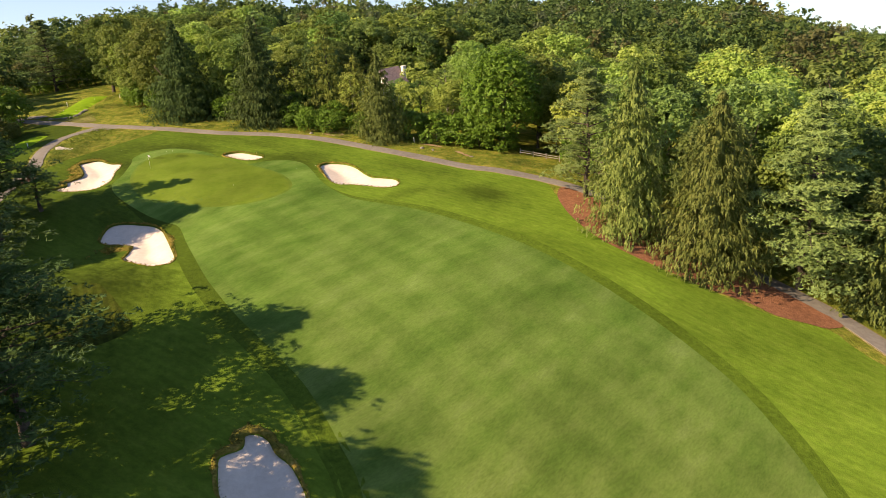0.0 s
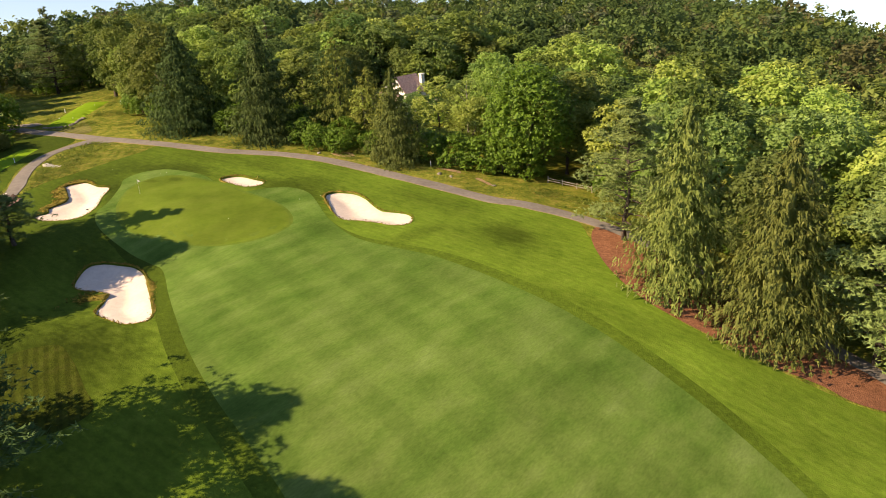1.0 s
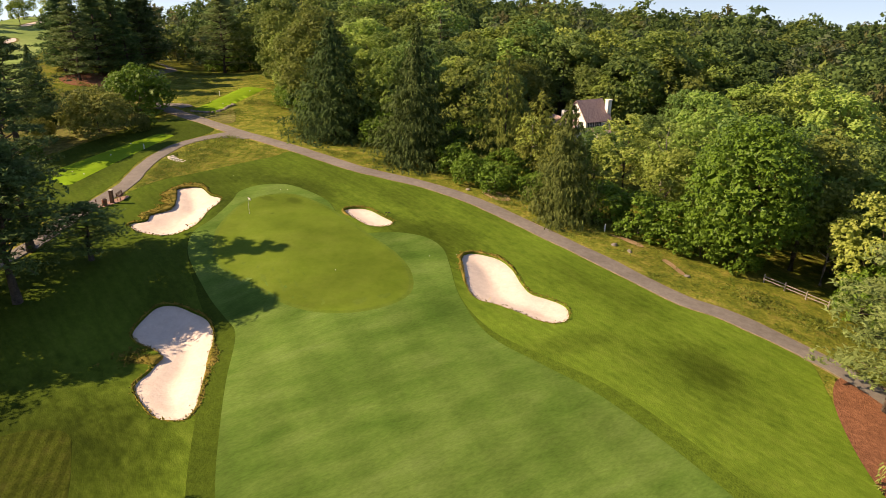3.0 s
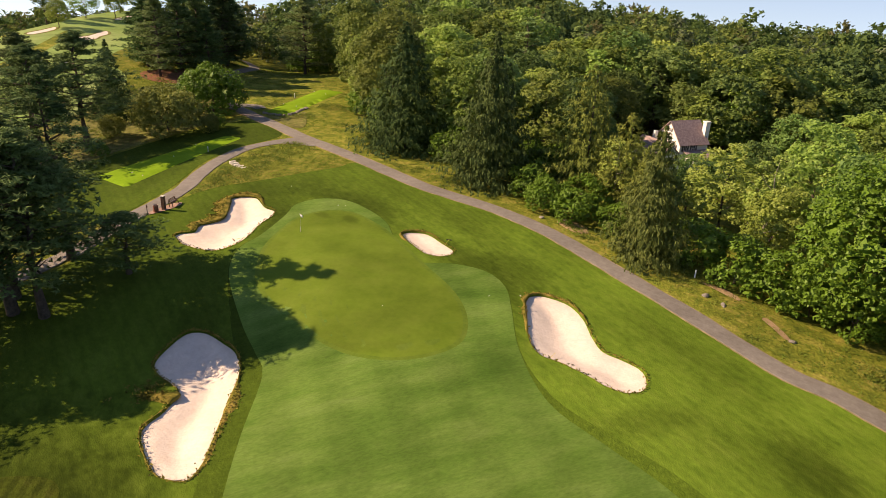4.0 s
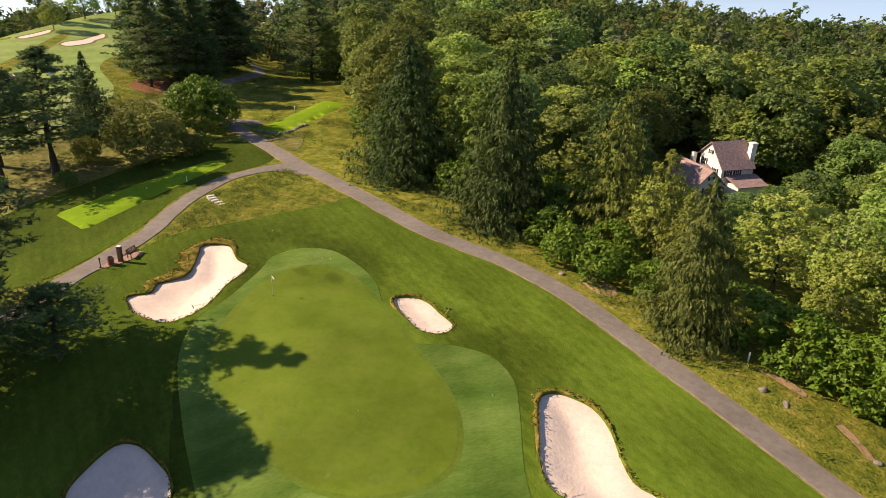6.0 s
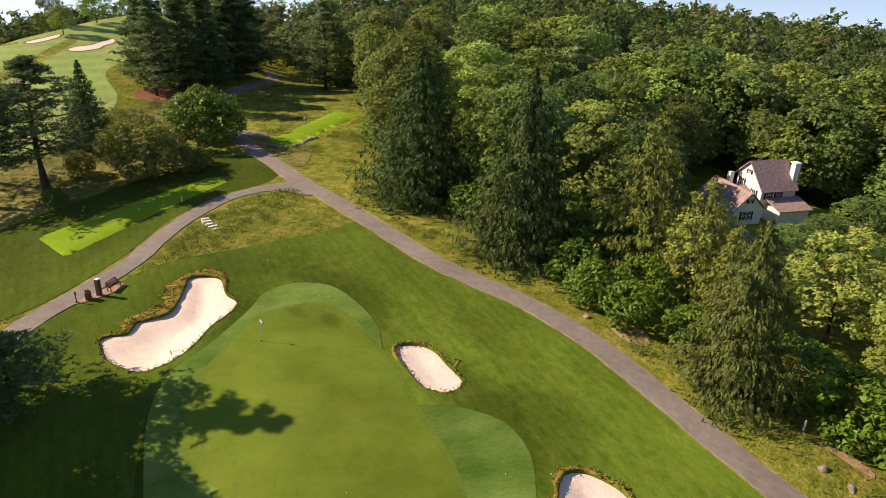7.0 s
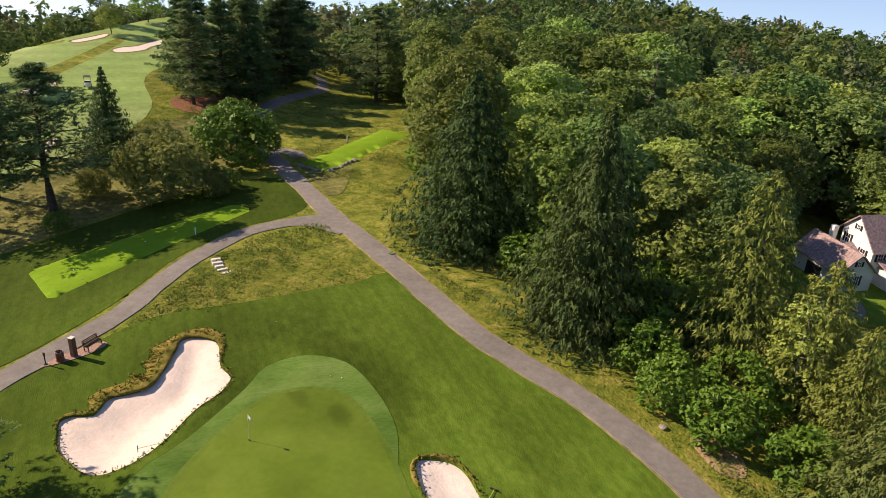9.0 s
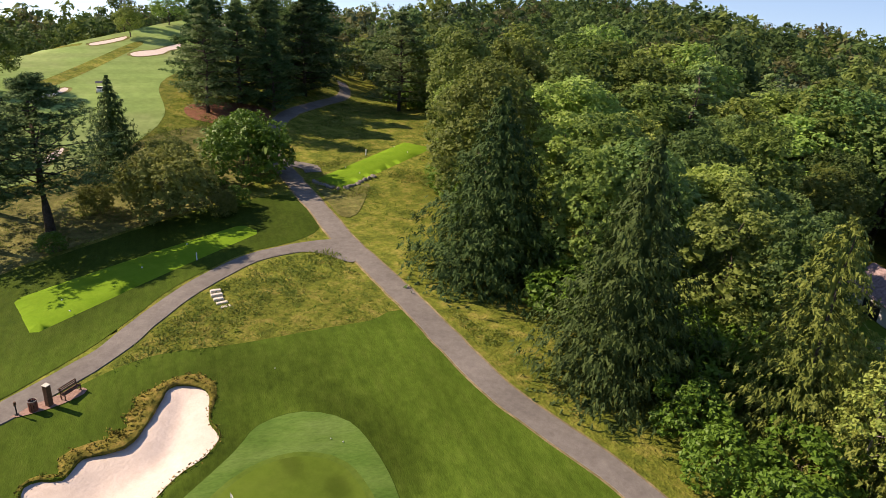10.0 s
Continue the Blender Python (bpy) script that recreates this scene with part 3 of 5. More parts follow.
def ribbon(name, label, material, line, width, lift, crown=0.03):
    """A strip of road with a low crown and turned-down edges."""
    d = np.gradient(line, axis=0)
    d /= np.linalg.norm(d, axis=1)[:, None]
    nrm = np.stack([-d[:, 1], d[:, 0]], 1)
    wob = np.array([noise.noise((p[0] * 0.4, p[1] * 0.4, 3.0)) for p in line]) * 0.3
    prof = [(-0.5, -0.12), (-0.485, 0.0), (0.0, crown), (0.485, 0.0), (0.5, -0.12)]
    vs = []
    for i, p in enumerate(line):
        for s, h in prof:
            q = p + nrm[i] * s * (width + wob[i])
            vs.append((q[0], q[1], gz(q[0], q[1]) + lift + h))
    k = len(prof)
    fs = [(i * k + j, i * k + j + 1, (i + 1) * k + j + 1, (i + 1) * k + j) for i in range(len(line) - 1) for j in range(k - 1)]
    me = mesh_of(name, vs, [f[::-1] for f in fs], material)
    return tagged(new(name, me), label, "path", kind="structure")


ribbon("soil_verge", "bare sandy soil along the cart path", M_EDGE, ROAD, 3.05, 0.035, 0.0)
ribbon("cart_path", "grey asphalt cart path curving past the green", M_PATH, ROAD, 2.6, 0.07)
SPUR = spline([(-103.5, 156.4), (-101.0, 157.8), (-98.2, 158.2), (-96.0, 156.8)], closed=False, step=0.8)
ribbon("cart_path_spur", "grey asphalt lay-by beside the upper tee", M_PATH, SPUR, 2.6, 0.078)
ribbon("cart_path_branch", "grey asphalt cart path branch below the tee", M_PATH, BRANCH, 2.5, 0.074)

turf("cart_path_junction", "grey asphalt where the two cart paths meet", M_PATH, spline([(-77.2, 131.6), (-76.0, 134.8), (-73.6, 136.6), (-69.4, 137.2), (-71.5, 139.6), (-75.4, 140.2), (-77.6, 136.0)], step=0.6), (), 1.2, 0.09, category="path")


def bunker(key, label):
    line = LIPS[key]
    depth = DEPTH[key]

    def bowl(x, y):
        e = edge_distance(line, x, y)
        und = np.array([noise.noise((a * 0.5, b * 0.5, 1.0)) for a, b in zip(x, y)]) * 0.08
        return -0.14 - depth * sstep(0.0, 3.2, e) + und * (e > 0.3)

    v, f = sheet(line, (), 0.7, 0.0, bowl)
    tagged(new("bunker_sand", mesh_of("bunker_sand", v, f, M_SAND, smooth=True)), label, "bunker", kind="structure")
    rings = [(0.36, 0.02), (0.2, 0.05), (0.06, 0.055), (-0.03, 0.0), (-0.05, -0.25)]
    vs, n = [], len(line)
    for r, h in rings:
        o = offset(line, r)
        z = ground(o[:, 0], o[:, 1]) + h
        jit = np.array([noise.noise((a * 1.5, b * 1.5, r)) for a, b in o]) * 0.04
        vs += [(a, b, c + j) for (a, b), c, j in zip(o, z, jit)]
    fs = [(k * n + i, k * n + (i + 1) % n, (k + 1) * n + (i + 1) % n, (k + 1) * n + i) for k in range(len(rings) - 1) for i in range(n)]
    tagged(new("bunker_lip", mesh_of("bunker_lip", vs, fs, M_MOWN, smooth=True)), "turned-down grass lip of a sand bunker", "bunker edge", kind="structure")


bunker("a", "long pale sand bunker beside the green")
bunker("b", "small oval pale sand bunker")
bunker("c", "kidney-shaped pale sand bunker")
bunker("d", "large pale sand bunker partly in tree shade")
bunker("e", "pale sand bunker by the fairway in tree shade")


# ---------------------------------------------------------------- foliage
def leaf_cloud(centres, normals, sizes, rng, aspect=0.6, axis=None, loose=0.33):
    """Small three-cornered leaves or sprays at the centres, facing roughly along the normals."""
    n = len(centres)
    nn = normals / (np.linalg.norm(normals, axis=1)[:, None] + 1e-9) + rng.normal(0, loose, (n, 3))
    nn /= np.linalg.norm(nn, axis=1)[:, None] + 1e-9
    a = np.cross(nn, rng.normal(0, 1, (n, 3))) if axis is None else axis + rng.normal(0, 0.3, (n, 3))
    a -= nn * np.sum(a * nn, 1)[:, None]
    a /= np.linalg.norm(a, axis=1)[:, None] + 1e-9
    b = np.cross(nn, a)
    s = sizes[:, None]
    v = np.stack([centres + a * s, centres - a * s * 0.6 + b * s * aspect, centres - a * s * 0.5 - b * s * aspect], 1).reshape(-1, 3)
    return v, np.arange(3 * n).reshape(n, 3)


def unit(rng, n):
    v = rng.normal(0, 1, (n, 3))
    return v / np.linalg.norm(v, axis=1)[:, None]


def spread(rng, n, low):
    """n directions spread evenly over a dome that reaches down to height low."""
    d = unit(rng, n * 8)
    d = d[d[:, 2] > low]
    keep = [int(np.argmax(d[:, 2]))]
    for i in range(n - 1):
        keep.append(int(np.argmin((d[keep] @ d.T).max(0) + rng.uniform(0, 0.15, len(d)))))
    return d[keep]


def broad_crown(seed, height, radius, lobes, leaves, size, base=0.05, bunch=6, core=0.44):
    """A billowing crown: great lobes with dark clefts between them, each lobe covered with bunches of leaves."""
    rng = np.random.default_rng(seed)
    d = spread(rng, lobes, -0.55)
    half = height * (1 - base) / 2
    mid = np.array([0, 0, height * base + half])
    shape = np.array([radius * rng.uniform(0.9, 1.1), radius * rng.uniform(0.9, 1.1), half])
    lr = rng.uniform(0.28, 0.47, lobes) * radius * (1.05 - 0.2 * np.abs(d[:, 2]))
    reach = rng.uniform(0.86, 1.06, lobes)
    c = mid + d * (shape * reach[:, None] - lr[:, None] * 0.85)
    k = max(2, leaves // (lobes * bunch))
    # bunches on each lobe, more of them on its outer and upper side
    u = unit(rng, lobes * k)
    dd = np.repeat(d, k, 0)
    side = np.sum(u * (dd + np.array([0, 0, 0.35])), 1)
    u[side < -0.12] *= -1
    r = np.repeat(lr, k) * rng.uniform(0.84, 1.07, lobes * k) * np.where(rng.random(lobes * k) < 0.06, 1.16, 1.0)
    b = np.repeat(c, k, 0) + u * r[:, None] * np.array([1, 1, 0.85])
    # leaves of each bunch
    w = unit(rng, lobes * k * bunch)
    bb, uu = np.repeat(b, bunch, 0), np.repeat(u, bunch, 0)
    p = bb + w * (size * rng.uniform(0.5, 1.9, len(w)))[:, None] * np.array([1, 1, 0.7])
    p[:, 2] = np.maximum(p[:, 2], 0.1)
    nrm = uu * 0.45 + w * 0.5 + np.array([0, 0, 0.7])
    v, f = leaf_cloud(p, nrm, rng.uniform(0.65, 1.3, len(p)) * size, rng, 0.72, loose=0.42)
    # broad sprays inside each lobe, which close it
    m = 16 if core > 0.45 else 12
    w = unit(rng, lobes * m)
    inner = np.repeat(c, m, 0) + w * (np.repeat(lr, m) * core * rng.uniform(0.5, 1.2, lobes * m))[:, None]
    iv, jf = leaf_cloud(inner, w * 0.8 + np.array([0, 0, 0.4]), np.repeat(lr, m) * rng.uniform(0.2, 0.36, lobes * m), rng, 0.8, loose=0.4)
    return np.concatenate([v, iv]), np.concatenate([f, jf + len(v)])


def spruce_crown(seed, height, radius, levels, per, tassels, size, droop=0.35, base=0.03, hang=1.0, power=0.8, inner=0.24):
    """Tiers of drooping boughs hung with tassels of sprays, round a dark inside."""
    rng = np.random.default_rng(seed)
    cs, ns, ss, ds = [], [], [], []
    for i in range(levels):
        f = (i + rng.uniform(-0.3, 0.3)) / (levels - 1)
        f = min(max(f, 0.0), 1.0)
        z = height * (base + (1 - base) * f)
        r = radius * min(1.0, 1.08 * (1 - f) ** power) * (0.84 + 0.16 * min(1, f * 9)) + 0.2
        m = max(4, int(per * (0.3 + 0.7 * (1 - f))))
        for j in range(m):
            a = 2 * math.pi * (j + rng.random() * 0.9) / m + i * 0.7
            L = r * rng.uniform(0.62, 1.2)
            dx, dy = math.cos(a), math.sin(a)
            for q in range(max(2, int(tassels * (0.35 + 0.65 * L / radius)))):
                t = rng.uniform(0.25, 1.0) ** 0.75
                side = rng.normal(0, 0.13) * L * (1.15 - 0.6 * t)
                k = 3 + int(rng.random() * 4)
                low = hang * rng.uniform(0.35, 1.0) * (0.45 + 0.55 * L / radius) * np.linspace(0, 1, k)
                zz = z - (droop * t ** 1.3 - 0.14 * t ** 4) * L * (1 - 0.75 * f) - low
                x = dx * t * L - dy * side + rng.normal(0, 0.07, k)
                y = dy * t * L + dx * side + rng.normal(0, 0.07, k)
                cs.append(np.stack([x, y, zz], 1))
                ns.append(np.stack([np.full(k, dx), np.full(k, dy), rng.uniform(0.1, 0.8, k)], 1))
                ds.append(np.tile((dx * 0.45, dy * 0.45, -0.85), (k, 1)))
                ss.append(rng.uniform(0.7, 1.25, k) * size)
    c = np.concatenate(cs)
    c[:, 2] = np.maximum(c[:, 2], 0.15)
    v, f = leaf_cloud(c, np.concatenate(ns), np.concatenate(ss), rng, 0.24, np.concatenate(ds), loose=0.5)
    # the dark mass of inner twigs
    ring, o = 12, len(v)
    iv = []
    for q in (0.06, 0.3, 0.55, 0.8, 0.97):
        for k in range(ring):
            a = 2 * math.pi * k / ring
            rr = radius * inner * (1 - q) ** power * rng.uniform(0.8, 1.15)
            iv.append((math.cos(a) * rr, math.sin(a) * rr, height * q))
    jf = []
    for q in range(4):
        for k in range(ring):
            a, b = o + q * ring + k, o + q * ring + (k + 1) % ring
            jf += [(a, b, b + ring), (a, b + ring, a + ring)]
    return np.concatenate([v, np.array(iv)]), np.concatenate([f, np.array(jf)])


def pine_crown(seed, height, radius, limbs, tufts, leaves, size, base=0.25):
    """Layers of needle tufts on outstretched, upswept limbs; returns the crown and the limbs' tubes."""
    rng = np.random.default_rng(seed)
    cs, ns, tubes, az = [], [], [], []
    for i in range(limbs):
        f = (i + rng.random()) / limbs
        z = height * (base + (0.97 - base) * f)
        prof = (0.55 + 0.45 * math.sin(math.pi * min(1, f * 1.15 + 0.2))) * (1 - f ** 3) + 0.1
        L = radius * prof * rng.uniform(0.65, 1.15)
        a = i * 2.4 + rng.normal(0, 0.4)
        rise = L * rng.uniform(-0.05, 0.35) * (0.3 + f)
        tip = np.array([math.cos(a) * L, math.sin(a) * L, z + rise])
        tubes.append(tube([(0, 0, z - 0.3), (tip[0] * 0.5, tip[1] * 0.5, z + rise * 0.3), tuple(tip)], [0.09 + 0.06 * (1 - f), 0.06, 0.02], 4))
        for j in range(tufts):
            t = 0.32 + 0.72 * (j + rng.random()) / tufts
            c = np.array([math.cos(a) * L * t, math.sin(a) * L * t, z + rise * t ** 1.5]) + rng.normal(0, 1, 3) * np.array([0.17, 0.17, 0.03]) * L
            r = rng.uniform(0.6, 1.05) * 0.25 * radius * (0.6 + 0.4 * prof)
            # small rosettes of needles over a flat cushion
            m = max(3, leaves // 5)
            q = unit(rng, m)
            q[:, 2] = np.abs(q[:, 2]) * np.where(rng.random(m) < 0.75, 1, -0.6)
            heart = c + q * r * np.array([1, 1, 0.42]) * rng.uniform(0.55, 1.05, (m, 1))
            w = unit(rng, m * 5)
            w[:, 2] = np.abs(w[:, 2]) * 0.8 + 0.15
            cs.append(np.repeat(heart, 5, 0) + w * size * 0.55)
            ns.append(np.cross(w, unit(rng, m * 5)) * 0.5 + np.repeat(q, 5, 0) * 0.3 + np.array([0, 0, 0.75]))
            az.append(w)
    c, n = np.concatenate(cs), np.concatenate(ns)
    return leaf_cloud(c, n, rng.uniform(0.7, 1.25, len(c)) * size, rng, 0.21, np.concatenate(az), loose=0.3), tubes


def trunk_tubes(seed, height, r0, top=0.9, limbs=7, reach=3.0, start=0.3, lean=0.03):
    rng = np.random.default_rng(seed)
    pts, rad = [], []
    for i in range(7):
        f = i / 6
        pts.append((rng.normal(0, lean) * height * f, rng.normal(0, lean) * height * f, height * top * f - (0.4 if i == 0 else 0)))
        rad.append(r0 * (1.25 if i == 0 else 1) * (1 - 0.85 * f))
    out = [tube(pts, rad, 8)]
    for j in range(limbs):
        f = start + (0.85 - start) * (j + rng.random()) / limbs
        i = int(f * 6)
        p = Vector(pts[i]).lerp(Vector(pts[i + 1]), f * 6 - i)
        a = j * 2.4 + rng.random()
        L = reach * (1 - 0.5 * f) * rng.uniform(0.7, 1.1)
        q = p + Vector((math.cos(a) * L, math.sin(a) * L, L * 0.7))
        m = p.lerp(q, 0.5) + Vector((0, 0, -0.1 * L))
        out.append(tube([p, m, q], [r0 * 0.4 * (1 - f), r0 * 0.25 * (1 - f), 0.02], 5))
    return out


def tree(name, label, category, crown, tubes, material, x, y, scale=1.0, turn=0.0, group="", wide=1.0, sink=0.0):
    ob = thing(name, x, y, gz(x, y) - sink, turn, label, category, group)
    v, f = join(tubes)
    mpart("trunk", mesh_of("trunk", v, f, M_BARK, smooth=True), ob)
    mpart("crown", mesh_of("crown", crown[0], crown[1], material, smooth=True), ob)
    ob.matrix_basis = pose(x, y, gz(x, y) - sink, 0, 0, turn) @ Matrix.Diagonal((scale * wide, scale * wide, scale, 1))
    return ob


def again(ob, x, y, scale=1.0, turn=0.0, wide=1.0, label="", group="", sink=0.0):
    """A copy of a tree of scale 1 with its own size and turn."""
    c = copy_thing(ob, pose(x, y, gz(x, y) - sink, 0, 0, turn) @ Matrix.Diagonal((scale * wide, scale * wide, scale, 1)))
    if label:
        c["label"] = label
    if group:
        c["group"] = group
    return c


# ---------------------------------------------------------------- the single trees that stand out
RNG = random.Random(5)
spruce_kinds = [
    tree("spruce", "tall dark green spruce with drooping boughs on pine straw", "spruce tree", spruce_crown(11, 21.5, 6.6, 30, 19, 15, 0.36, 0.3, hang=1.0), [tube([(0, 0, -0.4), (0, 0, 20)], [0.35, 0.03], 8)], M_SPRUCE, 22.4, 82.0, group="spruces"),
    tree("spruce", "broad dark green spruce with hanging sprays beside the path", "spruce tree", spruce_crown(12, 21.5, 7.6, 30, 20, 16, 0.38, 0.32, hang=1.1), [tube([(0, 0, -0.4), (0.2, 0, 20)], [0.38, 0.03], 8)], M_SPRUCE, 30.6, 75.8, 1.0, 40, group="spruces"),
    tree("spruce", "drooping spruce beyond the cart path, shade put into its green", "spruce tree", spruce_crown(13, 21.5, 7.0, 32, 20, 15, 0.36, 0.24, hang=0.8, power=0.98), [tube([(0, 0, -0.4), (0.1, 0, 20.5)], [0.36, 0.03], 8)], M_SHADESPRUCE, -38.6, 136.5, 0.97, 40, wide=1.16, group="spruces"),
]
SPRUCES = [  # kind, x, y, height factor, breadth
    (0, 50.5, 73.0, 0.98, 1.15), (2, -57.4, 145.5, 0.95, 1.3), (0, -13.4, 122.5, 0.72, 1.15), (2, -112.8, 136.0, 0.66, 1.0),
]
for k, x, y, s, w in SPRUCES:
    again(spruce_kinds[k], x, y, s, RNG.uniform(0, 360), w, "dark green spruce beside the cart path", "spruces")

crown, tubes = pine_crown(21, 24.5, 7.4, 52, 10, 70, 0.34, 0.08)
pine_kinds = [tree("white_pine", "tall blue-green white pine with layered boughs on pine straw", "pine tree", crown, trunk_tubes(21, 24.5, 0.4, 0.95, 0) + tubes, M_PINE, 41.5, 74.5, group="white pines")]
crown, tubes = pine_crown(22, 18.5, 6.2, 40, 9, 60, 0.32, 0.10)
pine_kinds.append(tree("white_pine", "blue-green white pine at the bend of the path", "pine tree", crown, trunk_tubes(22, 18.5, 0.33, 0.95, 0) + tubes, M_PINE, 18.8, 93.8, group="white pines"))
again(pine_kinds[1], -126.5, 161.0, 0.98, 30, 0.95, "sunlit white pine on reddish pine straw")
again(pine_kinds[1], -116.7, 201.0, 1.1, 80, 1.1, "blue-green white pine above the upper tee")
again(pine_kinds[1], -124.0, 214.0, 1.15, 200, 1.1, "blue-green white pine above the upper tee")
crown, tubes = pine_crown(23, 18.5, 6.4, 36, 9, 52, 0.34, 0.28)
dark_kinds = [tree("dark_pine", "dark green pine with a bare trunk casting shade", "pine tree", crown, trunk_tubes(23, 18.5, 0.42, 0.95, 4, 2.5, 0.25, 0.02) + tubes, M_DARKPINE, -71.0, 77.0, 1.0, wide=1.1, group="dark pines")]
crown, tubes = pine_crown(24, 18.0, 5.6, 50, 8, 40, 0.46, 0.04)
dark_kinds.append(tree("dark_pine", "dense dark green pine in a close group", "pine tree", crown, trunk_tubes(24, 18, 0.4, 0.95, 0) + tubes, M_DARKPINE, -128.5, 169.5, group="dark pines"))
crown, tubes = pine_crown(27, 20.3, 4.5, 28, 8, 50, 0.34, 0.42)
dark_kinds.append(tree("dark_pine", "tall pine with a long bare stem beside the cart path", "pine tree", crown, trunk_tubes(27, 20.3, 0.42, 0.95, 12, 3.0, 0.2, 0.015) + tubes, M_DARKPINE, -67.8, 90.4, group="dark pines"))
DARK = [  # kind, x, y, height factor, breadth
    (0, -36.5, 14.0, 0.9, 1.0), (0, -35.0, 22.0, 0.85, 0.9), (0, -45.0, 34.0, 1.0, 1.1),
    (0, -65.5, 82.2, 1.0, 1.1), (0, -60.0, 81.2, 0.95, 1.0), (0, -42.0, 27.0, 1.0, 1.1), (0, -63.0, 80.3, 0.98, 1.1), (0, -41.0, 50.0, 1.05, 1.05), (0, -33.6, 41.0, 0.9, 1.15), (0, -48.0, 48.8, 0.95, 1.0), (0, -32.0, 31.0, 0.88, 1.15), (0, -48.0, 43.0, 1.0, 1.1),
    (0, -60.5, 70.0, 0.7, 1.15), (0, -65.0, 72.8, 0.8, 1.1), (0, -73.5, 85.0, 0.95, 1.0), (0, -59.5, 90.5, 0.36, 1.7), (0, -102.5, 121.5, 1.0, 1.1), (0, -112.5, 119.5, 0.95, 1.0), (0, -104.0, 114.5, 0.95, 1.15), (0, -27.0, 21.5, 0.9, 1.1),
    (1, -123.5, 173.0, 0.8, 0.9), (1, -134.0, 165.0, 0.95, 1.0), (1, -131.0, 178.0, 1.0, 1.0), (1, -132.5, 189.0, 1.1, 1.0), (1, -140.0, 172.0, 1.0, 1.0), (1, -139.0, 184.0, 1.1, 1.0),
    (1, -139.0, 197.0, 1.15, 1.0), (1, -146.0, 190.0, 1.1, 1.1), (1, -152.0, 212.0, 1.2, 1.1),
]
for k, x, y, s, w in DARK:
    again(dark_kinds[k], x, y, s, RNG.uniform(0, 360), w)

broad_kinds = [
    tree("maple", "round bright green maple at the wood's edge", "maple tree", broad_crown(31, 18.5, 7.0, 58, 20000, 0.2, 0.0), trunk_tubes(31, 18, 0.4, 0.7, 6, 4), M_MAPLE, 8.4, 119.6, group="broadleaf trees"),
    tree("broadleaf_tree", "green broadleaf tree in the wood", "tree", broad_crown(32, 18.0, 6.0, 26, 8600, 0.24, 0.02), trunk_tubes(32, 18, 0.35, 0.7, 6, 3.5), M_LEAF, 4.0, 142.0, group="broadleaf trees"),
    tree("broadleaf_tree", "pale green broadleaf tree in the wood", "tree", broad_crown(33, 17.0, 6.2, 24, 8600, 0.24, 0.02), trunk_tubes(33, 17, 0.35, 0.7, 6, 3.5), M_LEAF2, 33.0, 104.0, group="broadleaf trees"),
    tree("broadleaf_tree", "thin olive green tree in the wood", "tree", broad_crown(34, 16.0, 4.4, 20, 5600, 0.21, 0.08, 5, 0.4), trunk_tubes(34, 16, 0.28, 0.85, 8, 3.2), M_OLIVE, 20.6, 128.0, group="broadleaf trees"),
    tree("broadleaf_tree", "tall green tree beside the upper tee", "tree", broad_crown(35, 19.5, 4.9, 26, 9000, 0.23, 0.02), trunk_tubes(35, 20, 0.4, 0.8, 6, 3), M_LEAF, -92.5, 186.0, group="broadleaf trees"),
]
shrub_kinds = [
    tree("shrub", "rounded green shrub beside the path", "shrub", broad_crown(41, 5.0, 3.1, 13, 2600, 0.18, -0.1), trunk_tubes(41, 4, 0.12, 0.6, 4, 1.5), M_MAPLE, -31.5, 133.8, group="shrubs"),
    tree("shrub", "brownish olive bush on the rough bank", "shrub", broad_crown(42, 8.8, 6.2, 26, 7600, 0.21, -0.15, 6, 0.5), trunk_tubes(42, 6, 0.15, 0.6, 6, 2.5), M_BUSH, -97.4, 133.8, group="shrubs"),
    tree("shrub", "large yellow-green bush at the path", "shrub", broad_crown(43, 10.0, 6.4, 24, 8000, 0.23, -0.15), trunk_tubes(43, 8, 0.18, 0.6, 6, 2.5), M_MAPLE, -100.5, 148.5, group="shrubs"),
]
larch = tree("larch", "feathery olive green larch behind the shrubs", "larch tree", spruce_crown(61, 17.0, 5.4, 28, 17, 13, 0.28, 0.16, hang=0.55, power=0.72, inner=0.07), [tube([(0, 0, -0.4), (0.3, 0, 16)], [0.3, 0.03], 8)], M_LARCH, -25.6, 139.6, 1.08, wide=1.15, group="larches")
again(larch, -19.6, 137.6, 0.74, 70, 1.2)
again(larch, -16.0, 134.0, 0.6, 170, 1.1)
